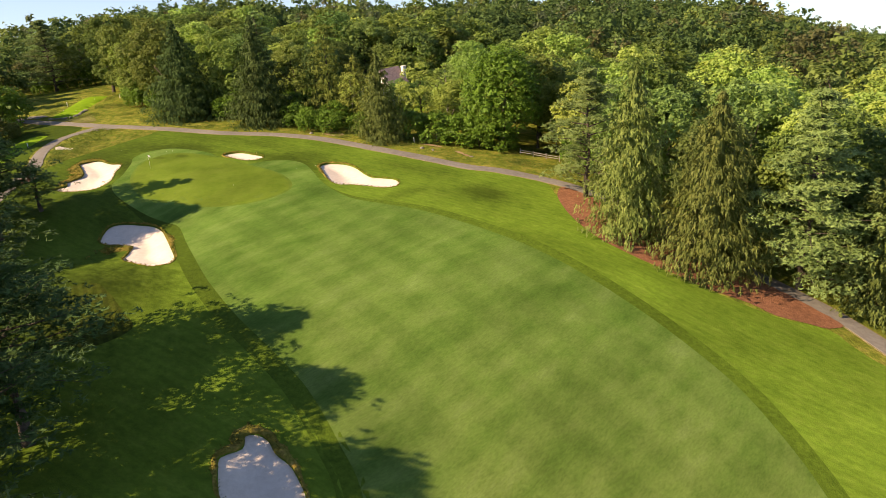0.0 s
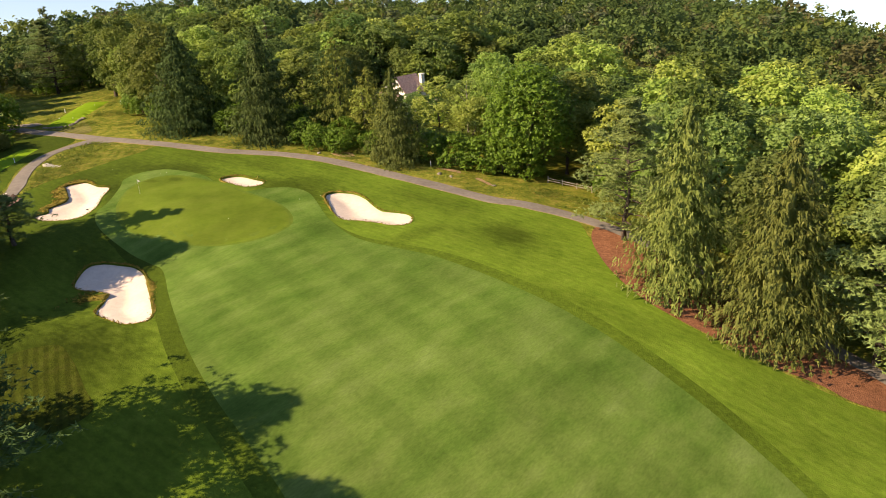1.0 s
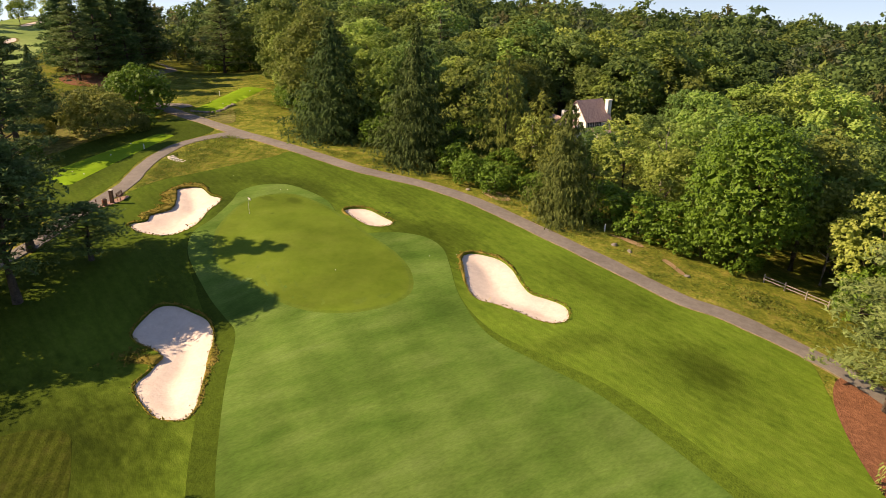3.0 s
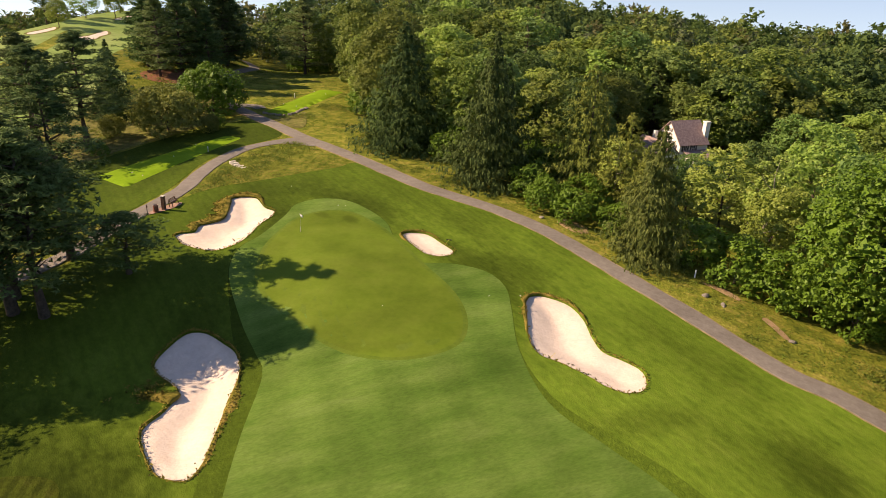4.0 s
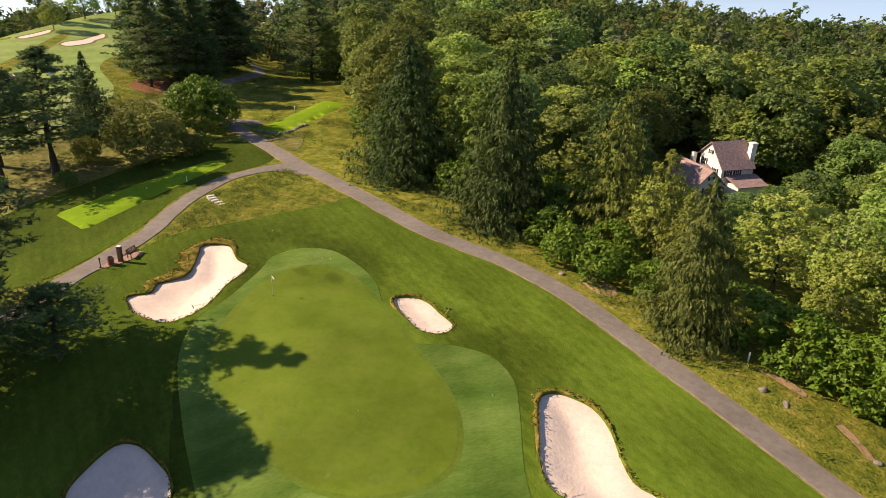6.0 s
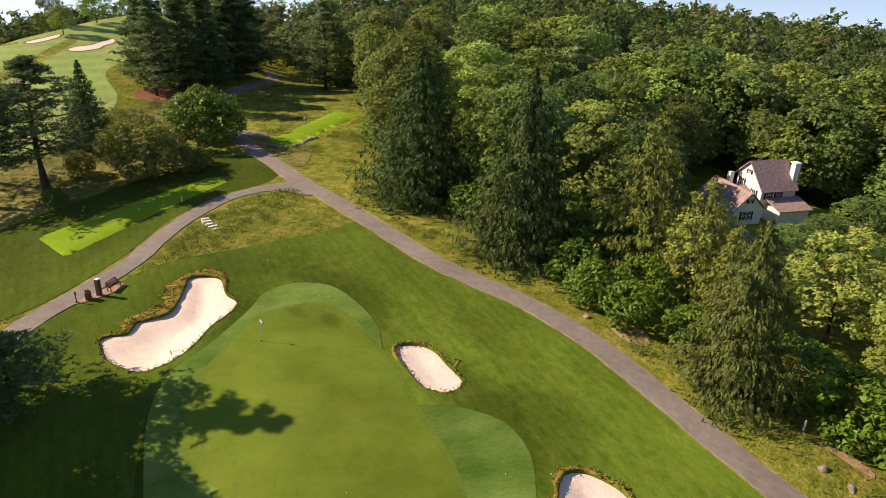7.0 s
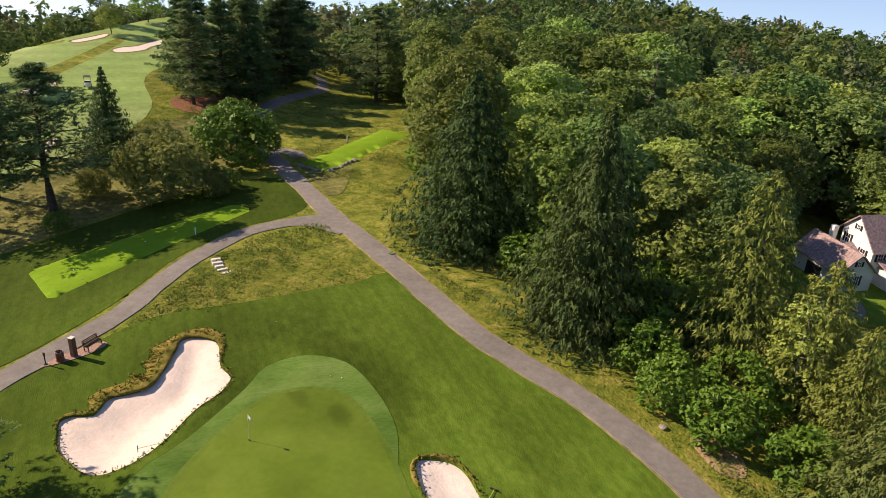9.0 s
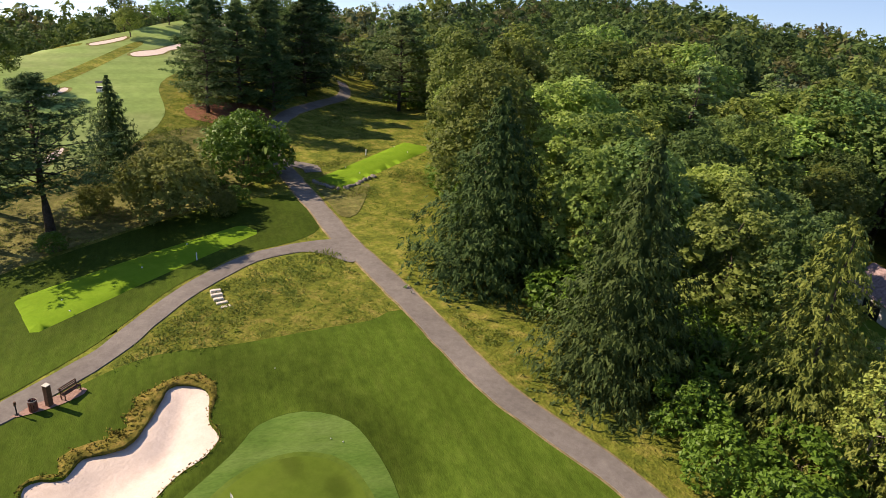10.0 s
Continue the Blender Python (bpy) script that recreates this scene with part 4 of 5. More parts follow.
for k, x, y, s, w in [(3, -7.0, 137.5, 0.78, 1.3), (1, -0.5, 131.0, 0.6, 1.1), (3, 4.5, 139.0, 0.72, 1.5), (1, -3.0, 147.0, 0.58, 1.2), (2, -12.0, 148.0, 0.5, 1.3), (1, 11.0, 153.0, 0.82, 1.1), (2, -8.5, 163.0, 0.45, 1.4),
                      (2, -28.5, 149.0, 0.95, 0.8), (3, -20.0, 150.0, 0.48, 1.3), (3, -34.5, 149.0, 0.95, 1.2), (2, -44.5, 152.0, 1.0, 1.05), (1, -50.0, 157.0, 1.0, 1.1), (1, -69.0, 170.0, 0.95, 1.0), (2, -4.0, 172.0, 0.6, 1.2),
                      (4, -82.5, 174.0, 1.05, 1.1), (2, -45.0, 171.0, 0.95, 1.0), (1, -42.0, 184.0, 0.95, 1.1), (1, -38.0, 162.0, 0.8, 1.1), (2, -33.0, 153.5, 0.75, 1.0), (1, -74.0, 167.0, 1.05, 1.0), (1, 23.0, 126.0, 0.85, 1.0), (2, 28.0, 112.0, 0.85, 1.1), (2, 36.0, 92.0, 0.95, 1.1), (1, 46.0, 86.0, 1.0, 1.1),
                      (1, -183.0, 181.0, 0.42, 1.3), (1, -193.0, 198.0, 0.55, 1.3), (4, -196.0, 187.0, 0.75, 0.9), (1, -199.0, 216.0, 0.6, 1.3), (1, -190.0, 206.0, 0.4, 1.2), (1, -157.0, 139.5, 0.65, 1.2), (1, -199.0, 228.0, 0.6, 1.2), (2, -176.0, 222.0, 0.8, 1.1), (2, -164.0, 216.0, 0.9, 1.1),
                      (2, -20.0, 203.0, 0.85, 1.1), (1, -8.0, 204.0, 0.9, 1.1), (2, 3.0, 196.0, 0.85, 1.2), (1, 8.0, 185.0, 0.8, 1.1), (2, -33.0, 199.0, 0.85, 1.1), (1, 5.0, 174.0, 0.8, 1.1), (2, -48.0, 192.0, 0.9, 1.0), (1, -33.0, 190.0, 0.8, 1.1), (2, -36.0, 176.0, 0.72, 1.15), (2, -31.0, 170.0, 0.55, 1.3), (1, -41.0, 164.0, 0.8, 1.2), (2, -27.0, 208.0, 1.2, 1.2), (2, -36.0, 214.0, 1.25, 1.2), (1, -20.0, 214.0, 1.2, 1.2)]:
    again(broad_kinds[k], x, y, s, RNG.uniform(0, 360), w)
snag = tree("bare_tree", "half dead tree with a pale trunk behind the fence", "tree", broad_crown(71, 13.0, 3.0, 18, 1300, 0.2, 0.25, 4, 0.1), trunk_tubes(71, 13, 0.22, 0.95, 14, 3.4, 0.2, 0.02), M_OLIVE, 18.0, 121.0)
for o in snag.children:
    if o.name.startswith("trunk"):
        o.data.materials[0] = M_PALEBARK
again(snag, -20.5, 136.0, 0.8, 50, 1.0, "bare grey tree among the larches")
again(snag, -1.5, 133.5, 1.05, 150, 1.0, "thin half dead tree in the wood")
for k, x, y, s, w in [(0, -28.2, 130.2, 0.95, 1.0), (0, -24.0, 129.0, 0.9, 1.2), (0, -3.5, 123.0, 1.2, 1.15), (0, 0.5, 121.5, 1.2, 1.1), (0, -8.5, 126.0, 1.1, 1.2), (1, -91.5, 137.5, 0.4, 0.7), (1, -106.0, 140.0, 0.75, 0.8), (0, -93.0, 140.5, 0.6, 1.0),
                      (2, -106.0, 152.0, 0.8, 0.9), (1, -104.0, 128.0, 0.45, 0.8), (0, -97.0, 119.0, 0.5, 1.1), (0, -17.5, 128.0, 0.9, 1.1), (0, -32.5, 141.0, 1.2, 1.2), (0, -30.5, 144.5, 1.3, 1.1), (0, -35.0, 144.5, 1.2, 1.2), (0, -23.5, 133.5, 1.1, 1.1), (0, -47.0, 144.0, 1.2, 1.2)]:
    again(shrub_kinds[k], x, y, s, RNG.uniform(0, 360), w)

# ---------------------------------------------------------------- the woods
OPEN = np.array([(70, -80), (72, 45), (56, 62), (48, 78), (34, 94), (20, 110), (6, 117), (-14, 124), (-26, 134), (-40, 140), (-55, 147), (-66, 152), (-80, 168), (-90, 188), (-104, 204), (-120, 206), (-132, 214), (-150, 222),
                 (-190, 246), (-214, 240), (-203, 203), (-195, 183), (-189, 160), (-187, 135), (-196, 90), (-190, 40), (-150, -80)], float)
YARD = np.array([(-40, 138), (-16, 122), (2, 115), (10, 138), (12, 152), (8, 196), (-52, 200), (-52, 164)], float)
spots = []
for i in range(-72, 76):
    for j in range(0, 88):
        x = i * 10.0 + RNG.uniform(-3.2, 3.2) + (j % 2) * 5.0
        y = 40 + j * 9.2 + RNG.uniform(-3.0, 3.0)
        d, az = math.hypot(x, y), math.degrees(math.atan2(-x, y))
        if d > 690 or az < -38 or az > 76 or (d > 330 and RNG.random() < 0.6):
            continue
        spots.append((x, y, d))
sx, sy = np.array([s[0] for s in spots]), np.array([s[1] for s in spots])
past = -(sx + 177) * 0.932 - (sy - 150) * 0.362
free = ((past < -15) | (past > 55)) & ~inside(OPEN, sx, sy) & ~inside(YARD, sx, sy) & (edge_distance(OPEN, sx, sy) > 2.5)
spots = [s for s, ok in zip(spots, free) if ok]
spots.sort(key=lambda s: min(math.hypot(s[0] + 40, s[1] - 110), math.hypot(s[0] - 15, s[1] - 75) + 22))
mid_kinds = [
    tree("broadleaf_tree", "green broadleaf tree in the wood", "tree", broad_crown(51, 17.0, 6.3, 24, 4700, 0.31, 0.03), trunk_tubes(51, 17, 0.35, 0.7, 3, 3.5), M_LEAF, 40.0, 112.0, group="woodland trees"),
    tree("broadleaf_tree", "pale green broadleaf tree in the wood", "tree", broad_crown(52, 16.0, 6.4, 22, 4700, 0.31, 0.03), trunk_tubes(52, 16, 0.35, 0.7, 3, 3.5), M_LEAF2, 49.0, 104.0, group="woodland trees"),
    tree("broadleaf_tree", "tall dark green tree in the wood", "tree", broad_crown(53, 19.0, 5.8, 26, 4700, 0.31, 0.03), trunk_tubes(53, 19, 0.35, 0.7, 3, 3), M_LEAF, 58.0, 98.0, group="woodland trees"),
    tree("broadleaf_tree", "olive brown tree in the wood", "tree", broad_crown(54, 15.0, 5.2, 20, 4200, 0.28, 0.05, 5, 0.42), trunk_tubes(54, 15, 0.3, 0.7, 3, 3), M_OLIVE, 64.0, 90.0, group="woodland trees"),
    tree("white_pine", "dark conifer among the woodland trees", "pine tree", *(lambda q: (q[0], trunk_tubes(55, 18, 0.35, 0.95, 0) + q[1]))(pine_crown(55, 18.0, 4.6, 26, 6, 25, 0.42, 0.08)), M_PINE, 70.0, 104.0, group="woodland trees"),
]
near_count = 0
rest = []
for x, y, d in spots:
    s = RNG.choice((0.72, 0.85, 0.95, 1.0, 1.08, 1.2)) * RNG.uniform(0.93, 1.07)
    if near_count < 34:
        k = RNG.choice([1, 1, 1, 1, 4, 3] if x < -48 else [1, 1, 2, 2, 3])
        again(broad_kinds[k], x, y, s, RNG.uniform(0, 360), RNG.uniform(0.9, 1.15))
    elif near_count < 135:
        k = RNG.choice([0, 0, 0, 2, 2, 4, 3] if x < -48 else [0, 0, 0, 1, 1, 2, 2, 3, 4])
        again(mid_kinds[k], x, y, s, RNG.uniform(0, 360), RNG.uniform(1.05, 1.35))
    else:
        rest.append((x, y, d, s * (1.12 if d > 330 else 1.0)))
    near_count += 1
# bushes along the wood's edge
edge = spline(OPEN[3:17], closed=False, step=4.2)
for q in edge:
    x, y = q[0] + RNG.uniform(0.5, 2.5), q[1] + RNG.uniform(1.0, 3.5)
    if math.hypot(x - 15, y - 117) > 6.5 and not inside(OPEN, np.array([x]), np.array([y]))[0] and not inside(YARD, np.array([x]), np.array([y]))[0]:
        again(shrub_kinds[0], x, y, RNG.uniform(0.8, 1.5), RNG.uniform(0, 360), RNG.uniform(0.8, 1.2), "green understorey bush at the wood's edge")


def wood(name, label, places, material, seed, leaves, size):
    """The woods that nobody could count, as one mesh of many low crowns."""
    rng = np.random.default_rng(seed)
    protos = [broad_crown(seed + i, 16.0, 6.4 - 0.5 * (i % 3), 10, leaves, size, 0.05, 3, 0.5) for i in range(6)]
    vs, fs, o = [], [], 0
    for x, y, d, s in places:
        p, f = protos[rng.integers(6)]
        fs.append(f + o)
        o += len(p)
        a = rng.uniform(0, 2 * math.pi)
        r = np.array([[math.cos(a), -math.sin(a), 0], [math.sin(a), math.cos(a), 0], [0, 0, 1]])
        vs.append(p @ r.T * np.array([s * rng.uniform(0.9, 1.2), s * rng.uniform(0.9, 1.2), s * rng.uniform(0.85, 1.2)]) + np.array([x, y, gz(x, y) - 1.0]))
    v = np.concatenate(vs)
    ob = new(name, mesh_of(name, v, np.concatenate(fs), material, smooth=True))
    return tagged(ob, label, "woodland", kind="stuff")


M_WOODS = []
for ramp in ([(0.038, 0.069, 0.022), (0.066, 0.114, 0.034), (0.096, 0.155, 0.053)], [(0.058, 0.103, 0.028), (0.100, 0.162, 0.045), (0.141, 0.210, 0.069)], [(0.093, 0.134, 0.031), (0.148, 0.200, 0.048), (0.196, 0.248, 0.071)],
             [(0.076, 0.103, 0.048), (0.117, 0.152, 0.074), (0.158, 0.196, 0.101)], [(0.082, 0.089, 0.034), (0.127, 0.131, 0.052), (0.169, 0.169, 0.070)]):
    M_WOODS.append(mat("woodland_foliage", ramp, 0.25, 5, rough=0.6, bump=0, big=(0.05, 0.3), translucent=0.32, spec=0.06))
TONES = ("dark green broadleaf woodland rolling to the skyline", "green broadleaf woodland rolling to the skyline", "sunlit yellow-green woodland rolling to the skyline", "grey-green woodland rolling to the skyline", "olive brown woodland rolling to the skyline")
picks = {}
for p in rest:
    picks.setdefault((RNG.choice([0, 0, 0, 1, 1, 1, 2, 2, 3, 4]), p[2] > 330), []).append(p)
for (i, far), places in sorted(picks.items()):
    wood("woodland", TONES[i], places, M_WOODS[i], 60 + 10 * i + 5 * far, 180 if far else 390, 0.9 if far else 0.6)


# ---------------------------------------------------------------- wild grass
def tufts(name, label, places, low, high, blades, material, seed, width=0.45):
    """Tussocks of leaning blades as one mesh."""
    rng = np.random.default_rng(seed)
    p = np.asarray(places, float)
    up = np.repeat(p[:, 2], blades) if p.shape[1] == 3 else None
    p = np.repeat(p[:, :2], blades, 0)
    n = len(p)
    h = rng.uniform(low, high, n)
    a = rng.uniform(0, 2 * math.pi, n)
    base = np.column_stack([p + rng.normal(0, 0.16, (n, 2)), np.zeros(n)])
    base[:, 2] = (ground(base[:, 0], base[:, 1]) if up is None else up) - 0.02
    side = np.column_stack([np.cos(a), np.sin(a), np.zeros(n)]) * (h * width)[:, None] * 0.5
    lean = np.column_stack([rng.normal(0, 0.9, n), rng.normal(0, 0.9, n), np.ones(n)]) * h[:, None]
    v = np.stack([base - side, base + side, base + lean + side * 0.5, base + lean - side * 0.5], 1).reshape(-1, 3)
    ob = new(name, mesh_of(name, v, np.arange(4 * n).reshape(n, 4), material))
    return tagged(ob, label, "grass", kind="stuff")


def line_distance(line, x, y):
    best = np.full(np.shape(x), 1e9)
    for i in range(0, len(line) - 1):
        a, b = line[i], line[i + 1]
        d = b - a
        s = np.clip(((x - a[0]) * d[0] + (y - a[1]) * d[1]) / (d @ d), 0, 1)
        best = np.minimum(best, np.hypot(x - a[0] - s * d[0], y - a[1] - s * d[1]))
    return best


rng = np.random.default_rng(77)
qx, qy = rng.uniform(-150, 40, 60000), rng.uniform(85, 235, 60000)
OPEN_ROUGH = np.array([(50, 60), (24, 102), (10, 116), (-10, 122), (-30, 136), (-58, 146), (-80, 168), (-96, 200), (-120, 230), (-150, 215), (-135, 160), (-118, 140), (-118, 100), (-95, 92), (-70, 88)], float)
ok = inside(OPEN_ROUGH, qx, qy) & ~inside(MOWN, qx, qy) & ~inside(MOWN_TEE, qx, qy) & ~inside(TEE_B, qx, qy) & ~inside(MULCH, qx, qy) & (edge_distance(MULCH, qx, qy) > 0.3)
qx, qy = qx[ok], qy[ok]
ok = (line_distance(ROAD, qx, qy) > 2.0) & (line_distance(BRANCH, qx, qy) > 1.8)
qx, qy = qx[ok], qy[ok]
dens = np.array([noise.noise((a * 0.12, b * 0.12, 9.0)) for a, b in zip(qx, qy)])
ok = rng.uniform(-0.9, 0.4, len(qx)) < dens
tufts("rough_grass", "tussocks of tan and green wild grass", np.column_stack([qx, qy])[ok], 0.06, 0.2, 6, M_TUFT, 3, 0.5)


def lip_band(key, label, width, height):
    """A shaggy turf lip outside a bunker's edge: a lumpy bank that hangs a little over the sand; width and height follow the bearing from the middle."""
    line = LIPS[key]
    c = line.mean(0)
    out = offset(line, 1.0) - line
    rows = []
    places = []
    for q, o in zip(line, out):
        a = math.degrees(math.atan2(q[1] - c[1], q[0] - c[0])) % 360
        n1 = noise.noise((q[0] * 0.7, q[1] * 0.7, 3.0))
        n2 = noise.noise((q[0] * 2.1, q[1] * 2.1, 8.0))
        w, h = width(a) * (1 + 0.9 * n1), height(a) * (1 + 0.8 * n2 + 0.4 * n1)
        row = []
        for s, k in ((-0.10, -0.35), (-0.16, 0.35), (-0.05, 0.85), (0.25, 1.0), (0.55, 0.75), (0.8, 0.35), (1.0, -0.25)):
            p = q + o * (s * w + 0.05 + 0.08 * n2)
            row.append((p[0], p[1], gz(p[0], p[1]) + 0.03 + h * k + 0.1 * noise.noise((p[0] * 3, p[1] * 3, s * 3))))
        rows.append(row)
        for s in np.arange(0.25, 1.0, 0.28 / max(w, 0.28)):
            p = q + o * (s * w)
            places.append((p[0], p[1], gz(p[0], p[1]) + 0.07 + h * (1.1 - 0.9 * s)))
    k = len(rows[0])
    vs = [p for r in rows for p in r]
    n = len(rows)
    fs = [(i * k + j, i * k + j + 1, ((i + 1) % n) * k + j + 1, ((i + 1) % n) * k + j) for i in range(n) for j in range(k - 1)]
    tagged(new("bunker_lip", mesh_of("bunker_lip", vs, fs, M_LIP, smooth=True)), label, "bunker lip", kind="structure")
    return places


def bump_at(a, centre, spread):
    d = abs((a - centre + 180) % 360 - 180)
    return max(0.0, 1 - (d / spread) ** 2)


lip_places = lip_band("a", "shaggy brown and green turf lip of a bunker", lambda a: 0.04 + 1.75 * bump_at(a, 165, 80), lambda a: 0.03 + 0.17 * bump_at(a, 150, 85))
lip_places += lip_band("b", "short turf lip of the small bunker", lambda a: 0.03 + 0.3 * bump_at(a, 140, 75), lambda a: 0.03 + 0.12 * bump_at(a, 130, 80))
lip_places += lip_band("c", "short turf lip of the kidney-shaped bunker", lambda a: 0.03 + 0.35 * bump_at(a, 140, 60), lambda a: 0.03 + 0.12 * bump_at(a, 130, 70))
lip_places += lip_band("d", "shaggy turf lip of the large bunker", lambda a: 0.08 + 0.6 * bump_at(a, 10, 60) + 2.6 * bump_at(a, 212, 34), lambda a: 0.05 + 0.18 * bump_at(a, 80, 100) + 0.3 * bump_at(a, 212, 34))
lip_places += lip_band("e", "shaggy turf lip of the shaded bunker", lambda a: 0.25 + 0.6 * bump_at(a, 90, 90), lambda a: 0.08 + 0.15 * bump_at(a, 90, 110))
for i in range(70):         # the shaggy tongue of turf in the waist of the large bunker
    x, y = -43.6 + RNG.gauss(0, 0.9), 78.0 + RNG.gauss(0, 1.0)
    if edge_distance(LIPS["d"], np.array([x]), np.array([y]))[0] > 0.1 and not inside(LIPS["d"], np.array([x]), np.array([y]))[0]:
        lip_places.append((x, y, gz(x, y) + RNG.uniform(0.08, 0.35)))
lip_places = np.array(lip_places)
lp = np.repeat(lip_places, 9, 0) + rng.normal(0, 1, (9 * len(lip_places), 3)) * np.array([0.13, 0.13, 0.05])
lv, lf = leaf_cloud(lp, rng.normal(0, 0.7, lp.shape) + np.array([0, 0, 0.6]), rng.uniform(0.06, 0.17, len(lp)), rng, 0.45)
tagged(new("lip_grass", mesh_of("lip_grass", lv, lf, M_LIP)), "shaggy grass hanging over the bunker lips", "grass", kind="stuff")
# rank weeds on the bank between the paths and in patches along the verge
wx, wy = rng.uniform(-150, 24, 90000), rng.uniform(95, 225, 90000)
okw = inside(OPEN_ROUGH, wx, wy) & ~inside(MOWN, wx, wy) & ~inside(MOWN_TEE, wx, wy) & ~inside(TEE_B, wx, wy) & (edge_distance(TEE_B, wx, wy) > 1.2)
wx, wy = wx[okw], wy[okw]
far_road, far_branch = line_distance(ROAD, wx, wy), line_distance(BRANCH, wx, wy)
bank = (wx < -57) & (wx > -76) & (wy < 140) & (far_branch < 8.5)
patch = np.array([noise.noise((a * 0.16, b * 0.16, 31.0)) for a, b in zip(wx, wy)])
okw = (far_road > 2.4) & (far_branch > 2.1) & (np.hypot(wx + 73, wy - 123) > 1.7) & (bank | (patch > 0.28))
wx, wy, bank = wx[okw], wy[okw], bank[okw]
dense = 10
wp = np.repeat(np.column_stack([wx, wy, ground(wx, wy)]), dense, 0)
tall = np.repeat(np.where(bank, 0.42, 0.3), dense)
wp = wp + np.column_stack([rng.normal(0, 0.3, len(wp)), rng.normal(0, 0.3, len(wp)), rng.uniform(0.02, 1, len(wp)) ** 1.5 * tall])
wv, wf = leaf_cloud(wp, rng.normal(0, 0.6, wp.shape) + np.array([0, 0, 0.8]), rng.uniform(0.07, 0.2, len(wp)), rng, 0.4)
tagged(new("weeds", mesh_of("weeds", wv, wf, M_WEEDS)), "rank green and tan weeds on the rough bank", "weeds", kind="stuff")

# ---------------------------------------------------------------- the house
M_WALL = mat("white_clapboard", [(0.74, 0.72, 0.66), (0.82, 0.80, 0.75)], 1.5, 6, bump=0.2, rough=0.7)
M_ROOF = mat("weathered_wood_shingles", [(0.1782, 0.1223, 0.1128), (0.3119, 0.2228, 0.2106), (0.4455, 0.3377, 0.3158)], 3.0, 8, bump=0.6, bump_scale=12, rough=0.85)
M_GLASS = mat("window_glass", [(0.02, 0.025, 0.03), (0.035, 0.04, 0.045)], 1.0, 2, bump=0, rough=0.08, spec=0.6)
M_DARK = mat("dark_paint", [(0.02, 0.022, 0.025), (0.035, 0.037, 0.04)], 3, 4, bump=0.1, rough=0.6)
M_WHITE = mat("white_paint", [(0.72, 0.71, 0.68), (0.82, 0.81, 0.79)], 6, 4, bump=0.1, rough=0.6)
M_WOOD = mat("brown_wood", [(0.10, 0.05, 0.03), (0.20, 0.11, 0.07)], 6, 8, bump=0.4, rough=0.75)
M_REDWOOD = mat("red_brown_wood", [(0.22, 0.075, 0.045), (0.36, 0.14, 0.09)], 6, 8, bump=0.4, rough=0.7)
M_GREYWOOD = mat("weathered_fence_wood", [(0.22, 0.19, 0.16), (0.38, 0.34, 0.29)], 4, 8, bump=0.5, rough=0.85)
M_STONE = mat("pale_stone", [(0.17, 0.15, 0.125), (0.30, 0.27, 0.23)], 2.5, 8, bump=0.6, rough=0.9)
M_STEP = mat("pale_step_stone", [(0.5460, 0.4940, 0.4030), (0.8060, 0.7410, 0.6240)], 2.5, 8, bump=0.5, rough=0.9)
M_BRICK = mat("red_brown_paver", [(0.26, 0.15, 0.11), (0.42, 0.28, 0.22)], 5, 6, bump=0.4, rough=0.85)
M_YELLOW = mat("yellow_cloth", [(0.62, 0.50, 0.10), (0.72, 0.60, 0.16)], 4, 3, bump=0.1, rough=0.7)


def gabled(bm, x0, y0, x1, y1, z0, ez0, ez1, rz, ridge, along="x"):
    """Walls of a gabled block; eaves at ez0 and ez1, ridge at height rz and offset ridge across."""
    if along == "x":
        sec = [(y0, z0), (y1, z0), (y1, ez1), (ridge, rz), (y0, ez0)]
        ends = [[bm.verts.new((x, a, b)) for a, b in sec] for x in (x0, x1)]
    else:
        sec = [(x0, z0), (x1, z0), (x1, ez1), (ridge, rz), (x0, ez0)]
        ends = [[bm.verts.new((a, y, b)) for a, b in sec] for y in (y0, y1)]
    bm.faces.new(ends[0])
    bm.faces.new(ends[1][::-1])
    for i in range(5):
        bm.faces.new((ends[0][i], ends[1][i], ends[1][(i + 1) % 5], ends[0][(i + 1) % 5]))
    bmesh.ops.recalc_face_normals(bm, faces=bm.faces[:])


def slab(bm, corners, thick):
    """A roof slope of four corners with thickness."""
    n = (Vector(corners[1]) - Vector(corners[0])).cross(Vector(corners[3]) - Vector(corners[0])).normalized()
    if n.z < 0:
        n = -n
    lo = [bm.verts.new(Vector(c) + n * 0.02) for c in corners]
    hi = [bm.verts.new(Vector(c) + n * (thick + 0.02)) for c in corners]
    bm.faces.new(hi)
    bm.faces.new(lo[::-1])
    for i in range(4):
        bm.faces.new((lo[i], lo[(i + 1) % 4], hi[(i + 1) % 4], hi[i]))
    bmesh.ops.recalc_face_normals(bm, faces=bm.faces[:])


def roof(name, parent, quads):
    for q in quads:
        bm = bmesh.new()
        slab(bm, q, 0.16)
        part(name, bm, M_ROOF, parent, "weathered brown shingle roof")


